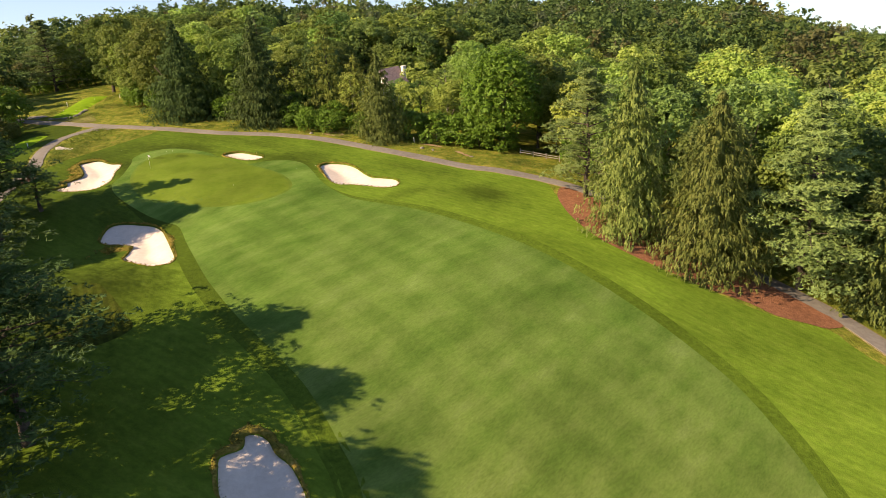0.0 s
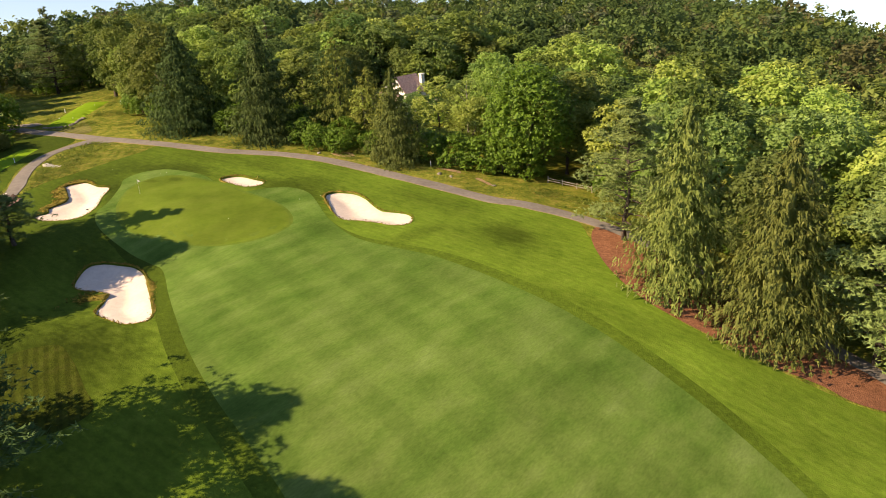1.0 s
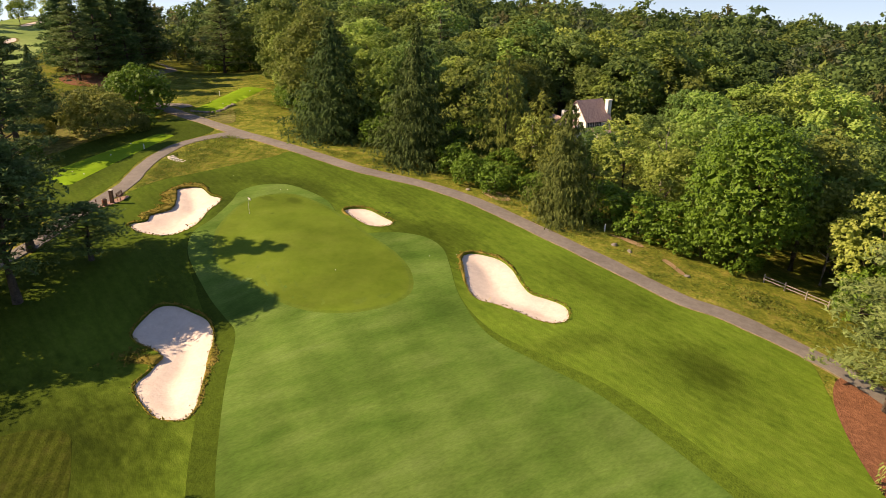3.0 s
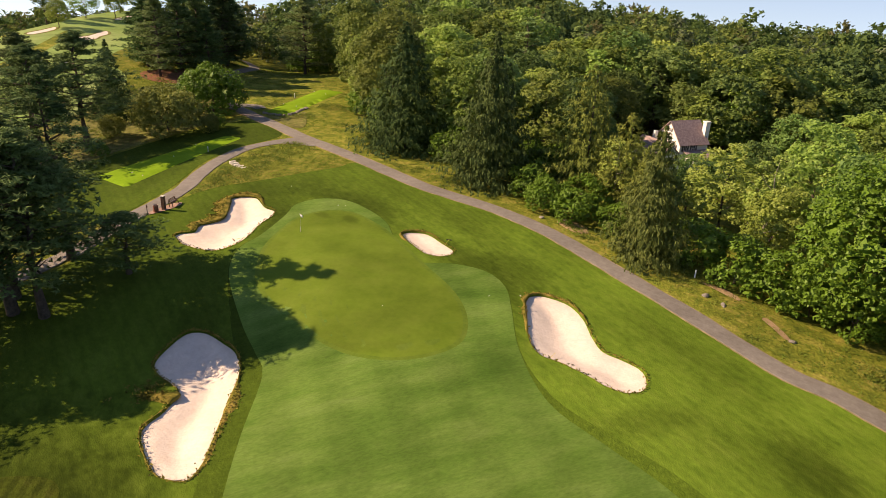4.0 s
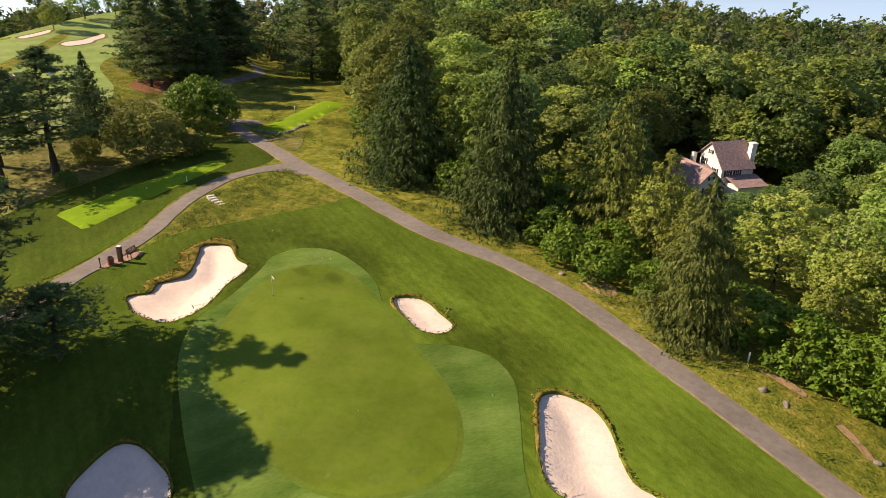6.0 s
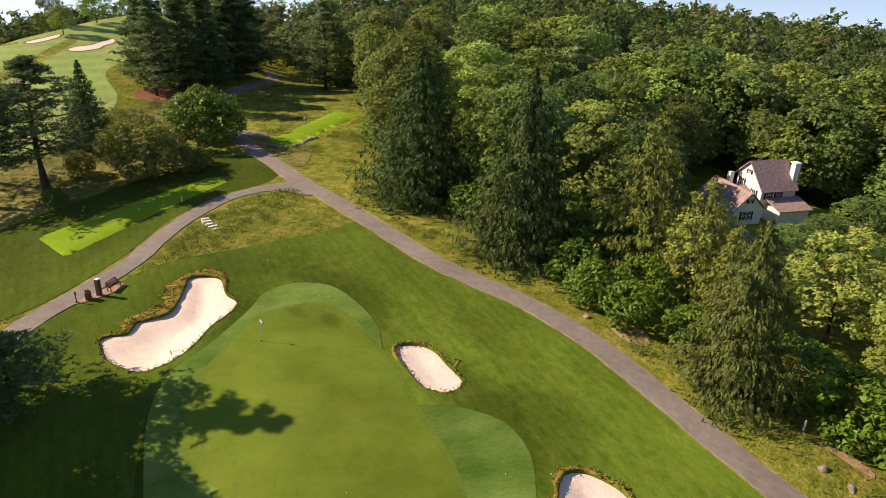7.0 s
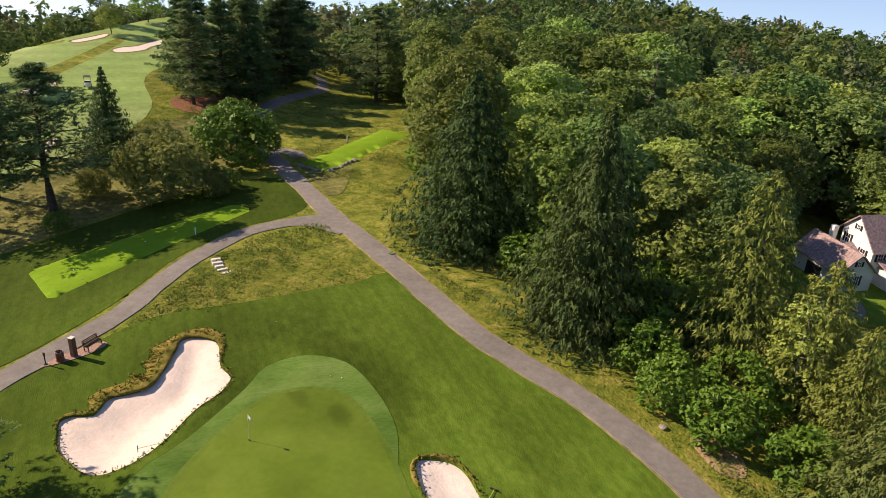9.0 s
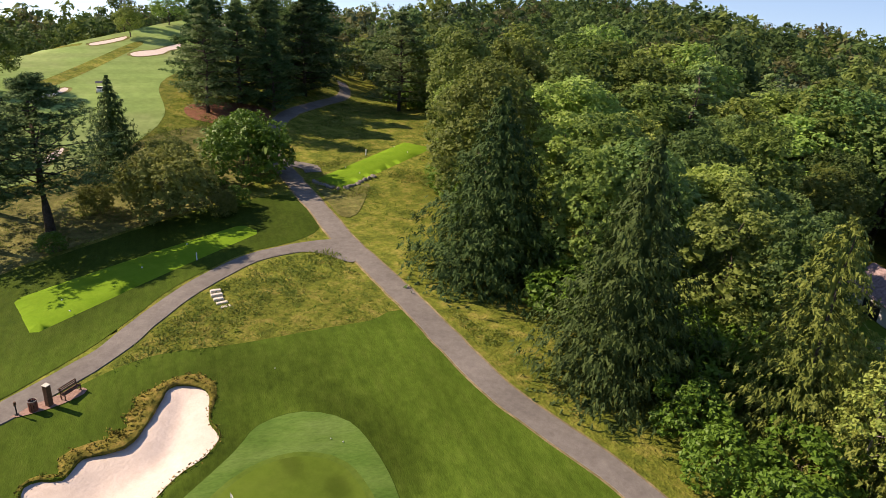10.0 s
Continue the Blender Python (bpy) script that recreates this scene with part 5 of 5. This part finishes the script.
def window(parent, x, y, z, w, h, face):
    """A sash window with frame, panes and dark shutters, on a wall whose outward normal is face."""
    ax = "x" if face in ("-x", "+x") else "y"
    s = -1 if face[0] == "-" else 1

    def bar(bm, u0, v0, u1, v1, d0, d1):
        if ax == "x":
            box(bm, x + min(s * d0, s * d1), y + u0, z + v0, x + max(s * d0, s * d1), y + u1, z + v1)
        else:
            box(bm, x + u0, y + min(s * d0, s * d1), z + v0, x + u1, y + max(s * d0, s * d1), z + v1)

    bm = bmesh.new()
    for u0, v0, u1, v1 in ((-w / 2 - .08, -h / 2 - .08, w / 2 + .08, -h / 2), (-w / 2 - .08, h / 2, w / 2 + .08, h / 2 + .08), (-w / 2 - .08, -h / 2, -w / 2, h / 2), (w / 2, -h / 2, w / 2 + .08, h / 2), (-w / 2, -.03, w / 2, .03), (-.02, -h / 2, .02, -.03), (-.02, .03, .02, h / 2)):
        bar(bm, u0, v0, u1, v1, 0.0, 0.07)
    fr = part("window", bm, M_WHITE, parent, "white sash window")
    bm = bmesh.new()
    bar(bm, -w / 2, -h / 2, w / 2, h / 2, -0.02, 0.03)
    part("pane", bm, M_GLASS, fr, "dark window glass")
    for q in (-1, 1):
        bm = bmesh.new()
        bar(bm, min(q * (w / 2 + .1), q * (w / 2 + .42)), -h / 2 - .05, max(q * (w / 2 + .1), q * (w / 2 + .42)), h / 2 + .05, 0.0, 0.05)
        part("shutter", bm, M_DARK, fr, "dark shutter")


def build_house():
    h = thing("house", -20.0, 184.6, -0.5, 45.0, "white clapboard house with brown shingle roofs among trees", "house")
    bm = bmesh.new()
    gabled(bm, 0, -3.3, 6.2, 2.7, -0.5, 4.7, 5.9, 8.2, 0.2)
    part("wall", bm, M_WALL, h)
    roof("roof", h, [[(-0.35, 0.2, 8.2), (6.5, 0.2, 8.2), (6.5, -3.7, 4.3), (-0.35, -3.7, 4.3)], [(-0.35, 0.2, 8.2), (6.5, 0.2, 8.2), (6.5, 3.1, 5.55), (-0.35, 3.1, 5.55)]])
    bm = bmesh.new()
    gabled(bm, -6.0, -5.3, -1.0, 3.4, -0.5, 2.7, 2.7, 5.0, -3.5, "y")
    part("wall", bm, M_WALL, h)
    roof("roof", h, [[(-3.5, -5.6, 5.0), (-3.5, 3.7, 5.0), (-6.35, 3.7, 2.38), (-6.35, -5.6, 2.38)], [(-3.5, -5.6, 5.0), (-3.5, 3.7, 5.0), (-0.65, 3.7, 2.38), (-0.65, -5.6, 2.38)]])
    bm = bmesh.new()
    gabled(bm, -1.0, -2.2, 0.0, 2.0, -0.5, 2.9, 3.4, 4.2, 0.5)
    part("wall", bm, M_WALL, h)
    roof("roof", h, [[(-1.3, 0.5, 4.2), (0.0, 0.5, 4.2), (0.0, -2.6, 2.8), (-1.3, -2.6, 2.8)]])
    bm = bmesh.new()
    box(bm, 1.2, -6.6, -0.5, 6.6, -3.3, 2.3)
    part("porch", bm, M_WALL, h, "low white porch")
    roof("roof", h, [[(0.8, -3.3, 3.2), (7.0, -3.3, 3.2), (7.0, -7.0, 2.2), (0.8, -7.0, 2.2)]])
    bm = bmesh.new()
    box(bm, 5.6, -2.9, -0.5, 7.2, -1.3, 5.4)
    top = [v for v in bm.verts if v.co.z > 5]
    for v in top:
        v.co.x, v.co.y = 6.4 + (v.co.x - 6.4) * 0.6, -2.1 + (v.co.y + 2.1) * 0.6
    box(bm, 5.92, -2.58, 5.4, 6.88, -1.62, 8.3)
    box(bm, 5.82, -2.68, 8.3, 6.98, -1.52, 8.5)
    part("chimney", bm, M_WALL, h, "white painted chimney")
    bm = bmesh.new()
    box(bm, -1.9, 2.2, 3.6, -1.2, 2.9, 6.0)
    part("chimney", bm, M_WALL, h, "small white chimney")
    window(h, 0.0, -1.6, 3.6, 0.8, 1.2, "-x")
    window(h, 0.0, 1.5, 4.6, 0.8, 1.2, "-x")
    window(h, 0.0, 0.2, 6.6, 0.45, 0.6, "-x")
    window(h, 1.3, -3.3, 3.7, 0.7, 1.1, "-y")
    window(h, 3.2, -3.3, 3.7, 0.7, 1.1, "-y")
    window(h, -4.2, -5.3, 1.5, 0.6, 1.3, "-y")
    window(h, -3.3, -5.3, 1.5, 0.6, 1.3, "-y")
    window(h, -3.5, -5.3, 3.8, 0.4, 0.6, "-y")
    bm = bmesh.new()
    box(bm, -6.06, -2.2, -0.4, -6.0, 0.6, 1.9)
    part("garage_door", bm, M_DARK, h, "dark garage door")


build_house()
drive = spline([(-20.5, 176.0), (-22.0, 171.5), (-20.5, 168.0), (-17.0, 168.5), (-16.5, 173.0), (-18.0, 176.0)], step=1.0)
turf("driveway", "grey gravel drive beside the house", M_PATH, drive, (), 1.5, 0.06)
lawn = spline([(-34, 176), (-24, 165), (-12, 164), (-6, 176), (-6, 192), (-20, 196), (-33, 190)], step=1.5)
turf("lawn", "mown green lawn round the house", M_MOWN, lawn, (), 2.0, 0.03)


# ---------------------------------------------------------------- small things on the course
def cyl(bm, x, y, z0, z1, r0, r1=None, sides=12):
    bmesh.ops.create_cone(bm, cap_ends=True, segments=sides, radius1=r0, radius2=r0 if r1 is None else r1, depth=z1 - z0, matrix=Matrix.Translation((x, y, (z0 + z1) / 2)))


def bevelled(bm, r=0.02):
    bmesh.ops.bevel(bm, geom=bm.edges[:], offset=r, segments=1, affect="EDGES")
    return bm


def bench(x, y, turn):
    b = thing("bench", x, y, gz(x, y) + 0.08, turn, "brown wooden bench on a paved pad", "bench")
    for i in range(4):
        bm = bmesh.new()
        box(bm, -0.8, -0.22 + i * 0.12, 0.42, 0.8, -0.13 + i * 0.12, 0.46)
        part("seat_slat", bevelled(bm, 0.008), M_WOOD, b)
    for i in range(3):
        bm = bmesh.new()
        box(bm, -0.8, 0.24 + i * 0.03, 0.56 + i * 0.13, 0.8, 0.28 + i * 0.03, 0.65 + i * 0.13)
        part("back_slat", bevelled(bm, 0.008), M_WOOD, b)
    for sx in (-0.7, 0.7):
        for sy, h in ((-0.2, 0.42), (0.24, 0.92)):
            bm = bmesh.new()
            box(bm, sx - 0.035, sy - 0.035, -0.05, sx + 0.035, sy + 0.035, h)
            part("leg", bevelled(bm, 0.008), M_WOOD, b)
        bm = bmesh.new()
        box(bm, sx - 0.04, -0.24, 0.62, sx + 0.04, 0.26, 0.67)
        part("armrest", bevelled(bm, 0.008), M_WOOD, b)


pad = spline([(-70.7, 103.1), (-70.1, 103.2), (-69.2, 105.5), (-69.0, 107.6), (-69.7, 107.9), (-70.3, 106.4)], step=0.4)
turf("paved_pad", "red brown paved pad beside the cart path", M_BRICK, pad, (), 0.8, 0.08)
bench(-69.6, 106.9, 105.0)


def sign_post(x, y):
    b = thing("sign_post", x, y, gz(x, y) + 0.06, 15, "tall dark brown wooden post with a pale cap", "post")
    bm = bmesh.new()
    box(bm, -0.22, -0.2, -0.05, 0.22, 0.2, 1.75)
    part("post", bevelled(bm, 0.03), M_WOOD, b)
    bm = bmesh.new()
    box(bm, -0.24, -0.22, 1.753, 0.24, 0.22, 1.8)
    part("cap", bevelled(bm, 0.02), M_STEP, b, "pale cap")
    bm = bmesh.new()
    box(bm, -0.235, -0.15, 1.1, -0.222, 0.15, 1.55)
    part("panel", bm, M_GREYWOOD, b, "grey panel")


def litter_bin(x, y):
    b = thing("litter_bin", x, y, gz(x, y) + 0.06, 0, "red brown slatted litter bin with an open top", "litter bin")
    for i in range(12):
        a = i * math.pi / 6
        bm = bmesh.new()
        box(bm, 0.27, -0.065, -0.04, 0.31, 0.065, 0.85, Matrix.Rotation(a, 4, "Z"))
        part("slat", bm, M_REDWOOD, b)
    bm = bmesh.new()
    cyl(bm, 0, 0, 0.0, 0.7, 0.26)
    part("liner", bm, M_DARK, b, "dark liner")
    bm = bmesh.new()
    bmesh.ops.create_cone(bm, cap_ends=False, segments=20, radius1=0.33, radius2=0.31, depth=0.05, matrix=Matrix.Translation((0, 0, 0.87)))
    bmesh.ops.solidify(bm, geom=bm.faces[:], thickness=0.05)
    part("rim", bm, M_GREYWOOD, b, "pale rim")


def ball_washer(x, y):
    b = thing("ball_washer", x, y, gz(x, y) + 0.06, 0, "slim dark ball washer on a post", "ball washer")
    bm = bmesh.new()
    cyl(bm, 0, 0, -0.05, 0.85, 0.045)
    part("post", bm, M_DARK, b)
    bm = bmesh.new()
    cyl(bm, 0, 0, 0.85, 1.12, 0.1, 0.08)
    part("body", bm, M_WOOD, b, "red brown washer body")
    bm = bmesh.new()
    cyl(bm, 0, 0, -0.05, 0.04, 0.16)
    part("foot", bm, M_DARK, b)


sign_post(-69.7, 105.3)
litter_bin(-70.0, 104.3)
ball_washer(-70.4, 103.3)


def flagstick(x, y):
    b = thing("flagstick", x, y, gz(x, y) + 0.11, 0, "white flagstick with a small white flag in the hole", "flagstick")
    bm = bmesh.new()
    cyl(bm, 0, 0, -0.1, 2.15, 0.014, 0.010, 8)
    part("pole", bm, M_WHITE, b, "thin white pole")
    vs, fs = [], []
    for i in range(7):
        for j in range(4):
            vs.append((0.02 + i * 0.06, 0.05 * math.sin(i * 1.1) * i / 6, 2.12 - j * 0.09 - 0.03 * i))
    for i in range(6):
        for j in range(3):
            fs.append((i * 4 + j, i * 4 + j + 1, (i + 1) * 4 + j + 1, (i + 1) * 4 + j))
    f = mpart("flag", mesh_of("flag", vs, fs, M_WHITE, smooth=True), b, "white cloth flag")
    m = f.modifiers.new("thick", "SOLIDIFY")
    m.thickness = 0.01
    bm = bmesh.new()
    bmesh.ops.create_cone(bm, cap_ends=True, segments=16, radius1=0.07, radius2=0.07, depth=0.012, matrix=Matrix.Translation((0, 0, 0.004)))
    part("cup", bm, M_DARK, b, "dark hole")


flagstick(-49.8, 106.4)


def step_flight():
    b = thing("stone_steps", -74.6, 123.6, gz(-74.6, 123.6), -24, "pale stone steps down the grassy bank", "steps")
    for i in range(5):
        bm = bmesh.new()
        w = 0.5 + 0.05 * math.sin(i * 2.3)
        box(bm, i * 0.8, -w, -0.3, i * 0.8 + 0.42, w, 0.34 - 0.05 * i, Matrix.Rotation(0.06 * math.sin(i * 5.1), 4, "Z"))
        part("step", bevelled(bm, 0.04), M_STEP, b)


step_flight()


def boulder(x, y, sx, sy, sz, seed, label="pale rounded rock in the rough grass"):
    bm = bmesh.new()
    bmesh.ops.create_icosphere(bm, subdivisions=3, radius=1)
    for v in bm.verts:
        k = 1 + 0.28 * noise.noise(v.co * 1.3 + Vector((seed, 0, 0))) + 0.1 * noise.noise(v.co * 4 + Vector((seed, 0, 0)))
        v.co = Vector((v.co.x * sx * k, v.co.y * sy * k, v.co.z * sz * k))
    ob = part("rock", bm, M_STONE, None, smooth=True)
    ob.matrix_basis = pose(x, y, gz(x, y) + sz * 0.25, 0, 0, seed * 50)
    tagged(ob, label, "rock", "rocks")


for i, (x, y, a, b_, c) in enumerate([(-6.0, 117.1, 0.7, 0.5, 0.4), (-4.1, 116.2, 0.9, 0.4, 0.2), (-27.4, 127.0, 0.6, 0.5, 0.35), (2.6, 112.6, 0.6, 0.5, 0.25), (-24.6, 128.2, 0.5, 0.4, 0.3)]):
    boulder(x, y, a * 0.62, b_ * 0.62, c * 0.55, i + 1)
for i in range(16):
    f = i / 15
    x, y = (-92.8 + f * 10.4, 153.9 - f * 0.6) if f < 0.5 else (-87.2 - (f - 0.5) * 1.6, 154.2 + (f - 0.5) * 14)
    boulder(x + RNG.uniform(-.15, .15), y + RNG.uniform(-.15, .15), RNG.uniform(.35, .6), RNG.uniform(.25, .4), RNG.uniform(.2, .35), 10 + i, "pale stone in a low wall below the tee")


def marker_post(name, label, x, y, h, r, material, tilt=0):
    bm = bmesh.new()
    cyl(bm, 0, 0, -0.1, h, r, r * 0.92, 10)
    bmesh.ops.bevel(bm, geom=[e for e in bm.edges if all(v.co.z > h - 0.01 for v in e.verts)], offset=r * 0.3, segments=2, affect="EDGES")
    ob = part(name, bm, material)
    ob.matrix_basis = pose(x, y, gz(x, y), tilt, 0, 0)
    return tagged(ob, label, "post")


marker_post("marker_post", "short white marker post at the wood's edge", -7.6, 121.3, 1.0, 0.09, M_WHITE, 4)
marker_post("marker_post", "white post with a sign beside the tee", -82.3, 127.0, 0.9, 0.07, M_WHITE)
marker_post("marker_post", "white post beside the upper tee", -96.2, 168.5, 1.0, 0.1, M_WHITE)
marker_post("marker_post", "white post beside the upper tee", -86.6, 176.5, 1.0, 0.1, M_WHITE)


def rail_fence(x0, y0, x1, y1):
    d = math.hypot(x1 - x0, y1 - y0)
    b = thing("rail_fence", x0, y0, gz(x0, y0), math.degrees(math.atan2(y1 - y0, x1 - x0)), "weathered split-rail fence at the wood's edge", "fence")
    n = max(2, round(d / 2.2))
    drop = gz(x1, y1) - gz(x0, y0)
    for i in range(n + 1):
        bm = bmesh.new()
        cyl(bm, d * i / n, 0, -0.3 + drop * i / n, 1.05 + drop * i / n, 0.09, 0.08, 8)
        part("post", bm, M_GREYWOOD, b)
        if i < n:
            for z in (0.4, 0.75):
                v, f = tube([(d * i / n, 0.02, z + drop * i / n), (d * (i + 1) / n, -0.02, z + 0.04 + drop * (i + 1) / n)], [0.06, 0.05], 6)
                mpart("rail", mesh_of("rail", v, f, M_GREYWOOD), b)


rail_fence(11.2, 116.8, 17.6, 113.6)

for x, y, k in ((-22.4, 104.8, 1), (-25.0, 103.0, 1), (-50.5, 115.3, 1), (-49.6, 115.6, 1), (-60.0, 118.5, 1), (-55.0, 103.5, 1), (-33.0, 96.0, 1)):
    bm = bmesh.new()
    bmesh.ops.create_icosphere(bm, subdivisions=2, radius=0.045)
    ob = part("golf_ball", bm, M_WHITE, None, smooth=True)
    ob.matrix_basis = pose(x, y, gz(x, y) + 0.09)
    tagged(ob, "white golf ball lying on the turf", "golf ball", "golf balls")
for poly, pts in ((TEE_A, ((-84.0, 113.5), (-81.3, 112.9), (-84.5, 122.0), (-86.2, 128.5))), (TEE_B, ((-93.0, 160.5), (-89.6, 160.0), (-95.0, 174.0), (-91.6, 173.4)))):
    for x, y in pts:
        bm = bmesh.new()
        bmesh.ops.create_uvsphere(bm, u_segments=10, v_segments=6, radius=0.08)
        ob = part("tee_marker", bm, M_WHITE, None, smooth=True)
        ob.matrix_basis = pose(x, y, gz(x, y) + (0.4 if poly is TEE_A else 0.58))
        tagged(ob, "small white tee marker on bright turf", "tee marker", "tee markers")


def rake(x, y, turn, lift=0.1):
    b = thing("bunker_rake", x, y, gz(x, y) + lift, turn, "wooden bunker rake lying by the sand", "rake")
    v, f = tube([(0, 0, 0.03), (1.7, 0, 0.06)], [0.02, 0.02], 6)
    mpart("handle", mesh_of("handle", v, f, M_YELLOW), b, "yellow handle")
    bm = bmesh.new()
    box(bm, -0.03, -0.32, 0, 0.03, 0.32, 0.06)
    for i in range(9):
        box(bm, -0.015, -0.3 + i * 0.075, -0.08, 0.015, -0.28 + i * 0.075, 0.0)
    part("head", bm, M_DARK, b, "dark rake head")


rake(-16.7, 95.5, 80, -0.05)
rake(-33.9, 112.8, -80)
rake(-55.5, 101.6, 60)

# bare soil along the wood's edge
for pts, lab in (([(-7.0, 120.4), (-5.2, 120.7), (-3.0, 119.7), (-2.6, 118.5), (-4.0, 118.9), (-5.6, 119.8)], "bare orange soil at the foot of the trees"), ([(0.2, 116.2), (1.5, 114.6), (2.4, 112.9), (1.9, 112.6), (0.8, 114.2), (-0.3, 115.6)], "bare orange soil beside the rail fence"),
                 ([(-25.4, 127.2), (-23.6, 128.4), (-21.6, 127.6), (-21.0, 125.6), (-22.4, 124.8), (-24.2, 125.8)], "bare orange soil among shrubs")):
    turf("bare_soil", lab, M_SOIL, spline(pts, step=0.6), (), 1.0, 0.05)

turf("heath_bank", "brown heather on the bank below the tee", M_HEATH, spline([(-91.8, 153.2), (-87.0, 153.0), (-86.6, 158.5), (-82.5, 153.5), (-79.2, 148.2), (-80.0, 146.4), (-86.0, 149.6)], step=0.8), (), 1.2, 0.06)

# the far fairway's bunkers and the cart on it
for pts in ([(-168.5, 172.0), (-169.6, 175.2), (-169.2, 178.4), (-171.0, 183.0), (-172.2, 187.0), (-168.8, 184.4), (-167.4, 180.6), (-165.6, 178.0), (-165.2, 174.4), (-166.0, 171.6)],
            [(-181.3, 170.1), (-182.4, 174.9), (-184.0, 180.4), (-181.3, 178.2), (-179.6, 173.2), (-179.4, 169.6)],
            [(-149.0, 142.0), (-150.4, 145.2), (-151.6, 149.0), (-149.8, 148.6), (-147.4, 144.4), (-145.8, 140.6), (-147.0, 140.4)],
            [(-123.5, 130.3), (-125.3, 132.8), (-126.3, 135.3), (-125.0, 134.6), (-123.3, 132.3), (-122.2, 130.2)],
            [(-187.0, 203.0), (-190.0, 209.0), (-192.0, 215.0), (-190.0, 215.0), (-187.6, 209.6), (-185.6, 204.0)]):
    line = spline(pts, step=1.0)
    turf("bunker_sand", "pale sand bunker on the far slope", M_SAND, line, (), 2.0, 0.07, category="bunker")
    turf("bunker_lip", "rough grass edge of a far bunker", M_HEATH, offset(line, 0.7), (line,), 2.0, 0.055, lambda x, y, line=line: 0.35 * sstep(0.05, 0.3, edge_distance(line, x, y)) * sstep(0.72, 0.4, edge_distance(line, x, y)), category="bunker edge")


def golf_cart(x, y, turn):
    b = thing("golf_cart", x, y, gz(x, y) + 0.26, turn, "white golf cart with a dark canopy on the far fairway", "golf cart")
    bm = bmesh.new()
    box(bm, -1.15, -0.58, 0.22, 1.15, 0.58, 0.5)
    box(bm, 0.6, -0.55, 0.5, 1.1, 0.55, 0.85)
    box(bm, -1.1, -0.55, 0.5, -0.6, 0.55, 0.8)
    part("body", bevelled(bm, 0.06), M_WHITE, b)
    bm = bmesh.new()
    box(bm, -0.6, -0.52, 0.5, 0.0, 0.52, 0.68)
    box(bm, -0.62, -0.52, 0.68, -0.5, 0.52, 1.1)
    part("seat", bevelled(bm, 0.04), M_DARK, b, "dark seat")
    bm = bmesh.new()
    box(bm, -1.0, -0.62, 1.8, 0.8, 0.62, 1.87)
    part("canopy", bevelled(bm, 0.03), M_DARK, b, "dark canopy")
    for sx, sy in ((-0.9, -0.52), (-0.9, 0.52), (0.72, -0.52), (0.72, 0.52)):
        bm = bmesh.new()
        cyl(bm, sx, sy, 0.75, 1.8, 0.02, None, 6)
        part("pole", bm, M_DARK, b)
    for sx in (-0.75, 0.8):
        for sy in (-0.55, 0.55):
            bm = bmesh.new()
            bmesh.ops.create_cone(bm, cap_ends=True, segments=16, radius1=0.24, radius2=0.24, depth=0.2, matrix=Matrix.Translation((sx, sy, 0.24)) @ Matrix.Rotation(math.pi / 2, 4, "X"))
            w = part("wheel", bevelled(bm, 0.03), M_DARK, b, "dark tyre")


golf_cart(-144.7, 151.8, 152)
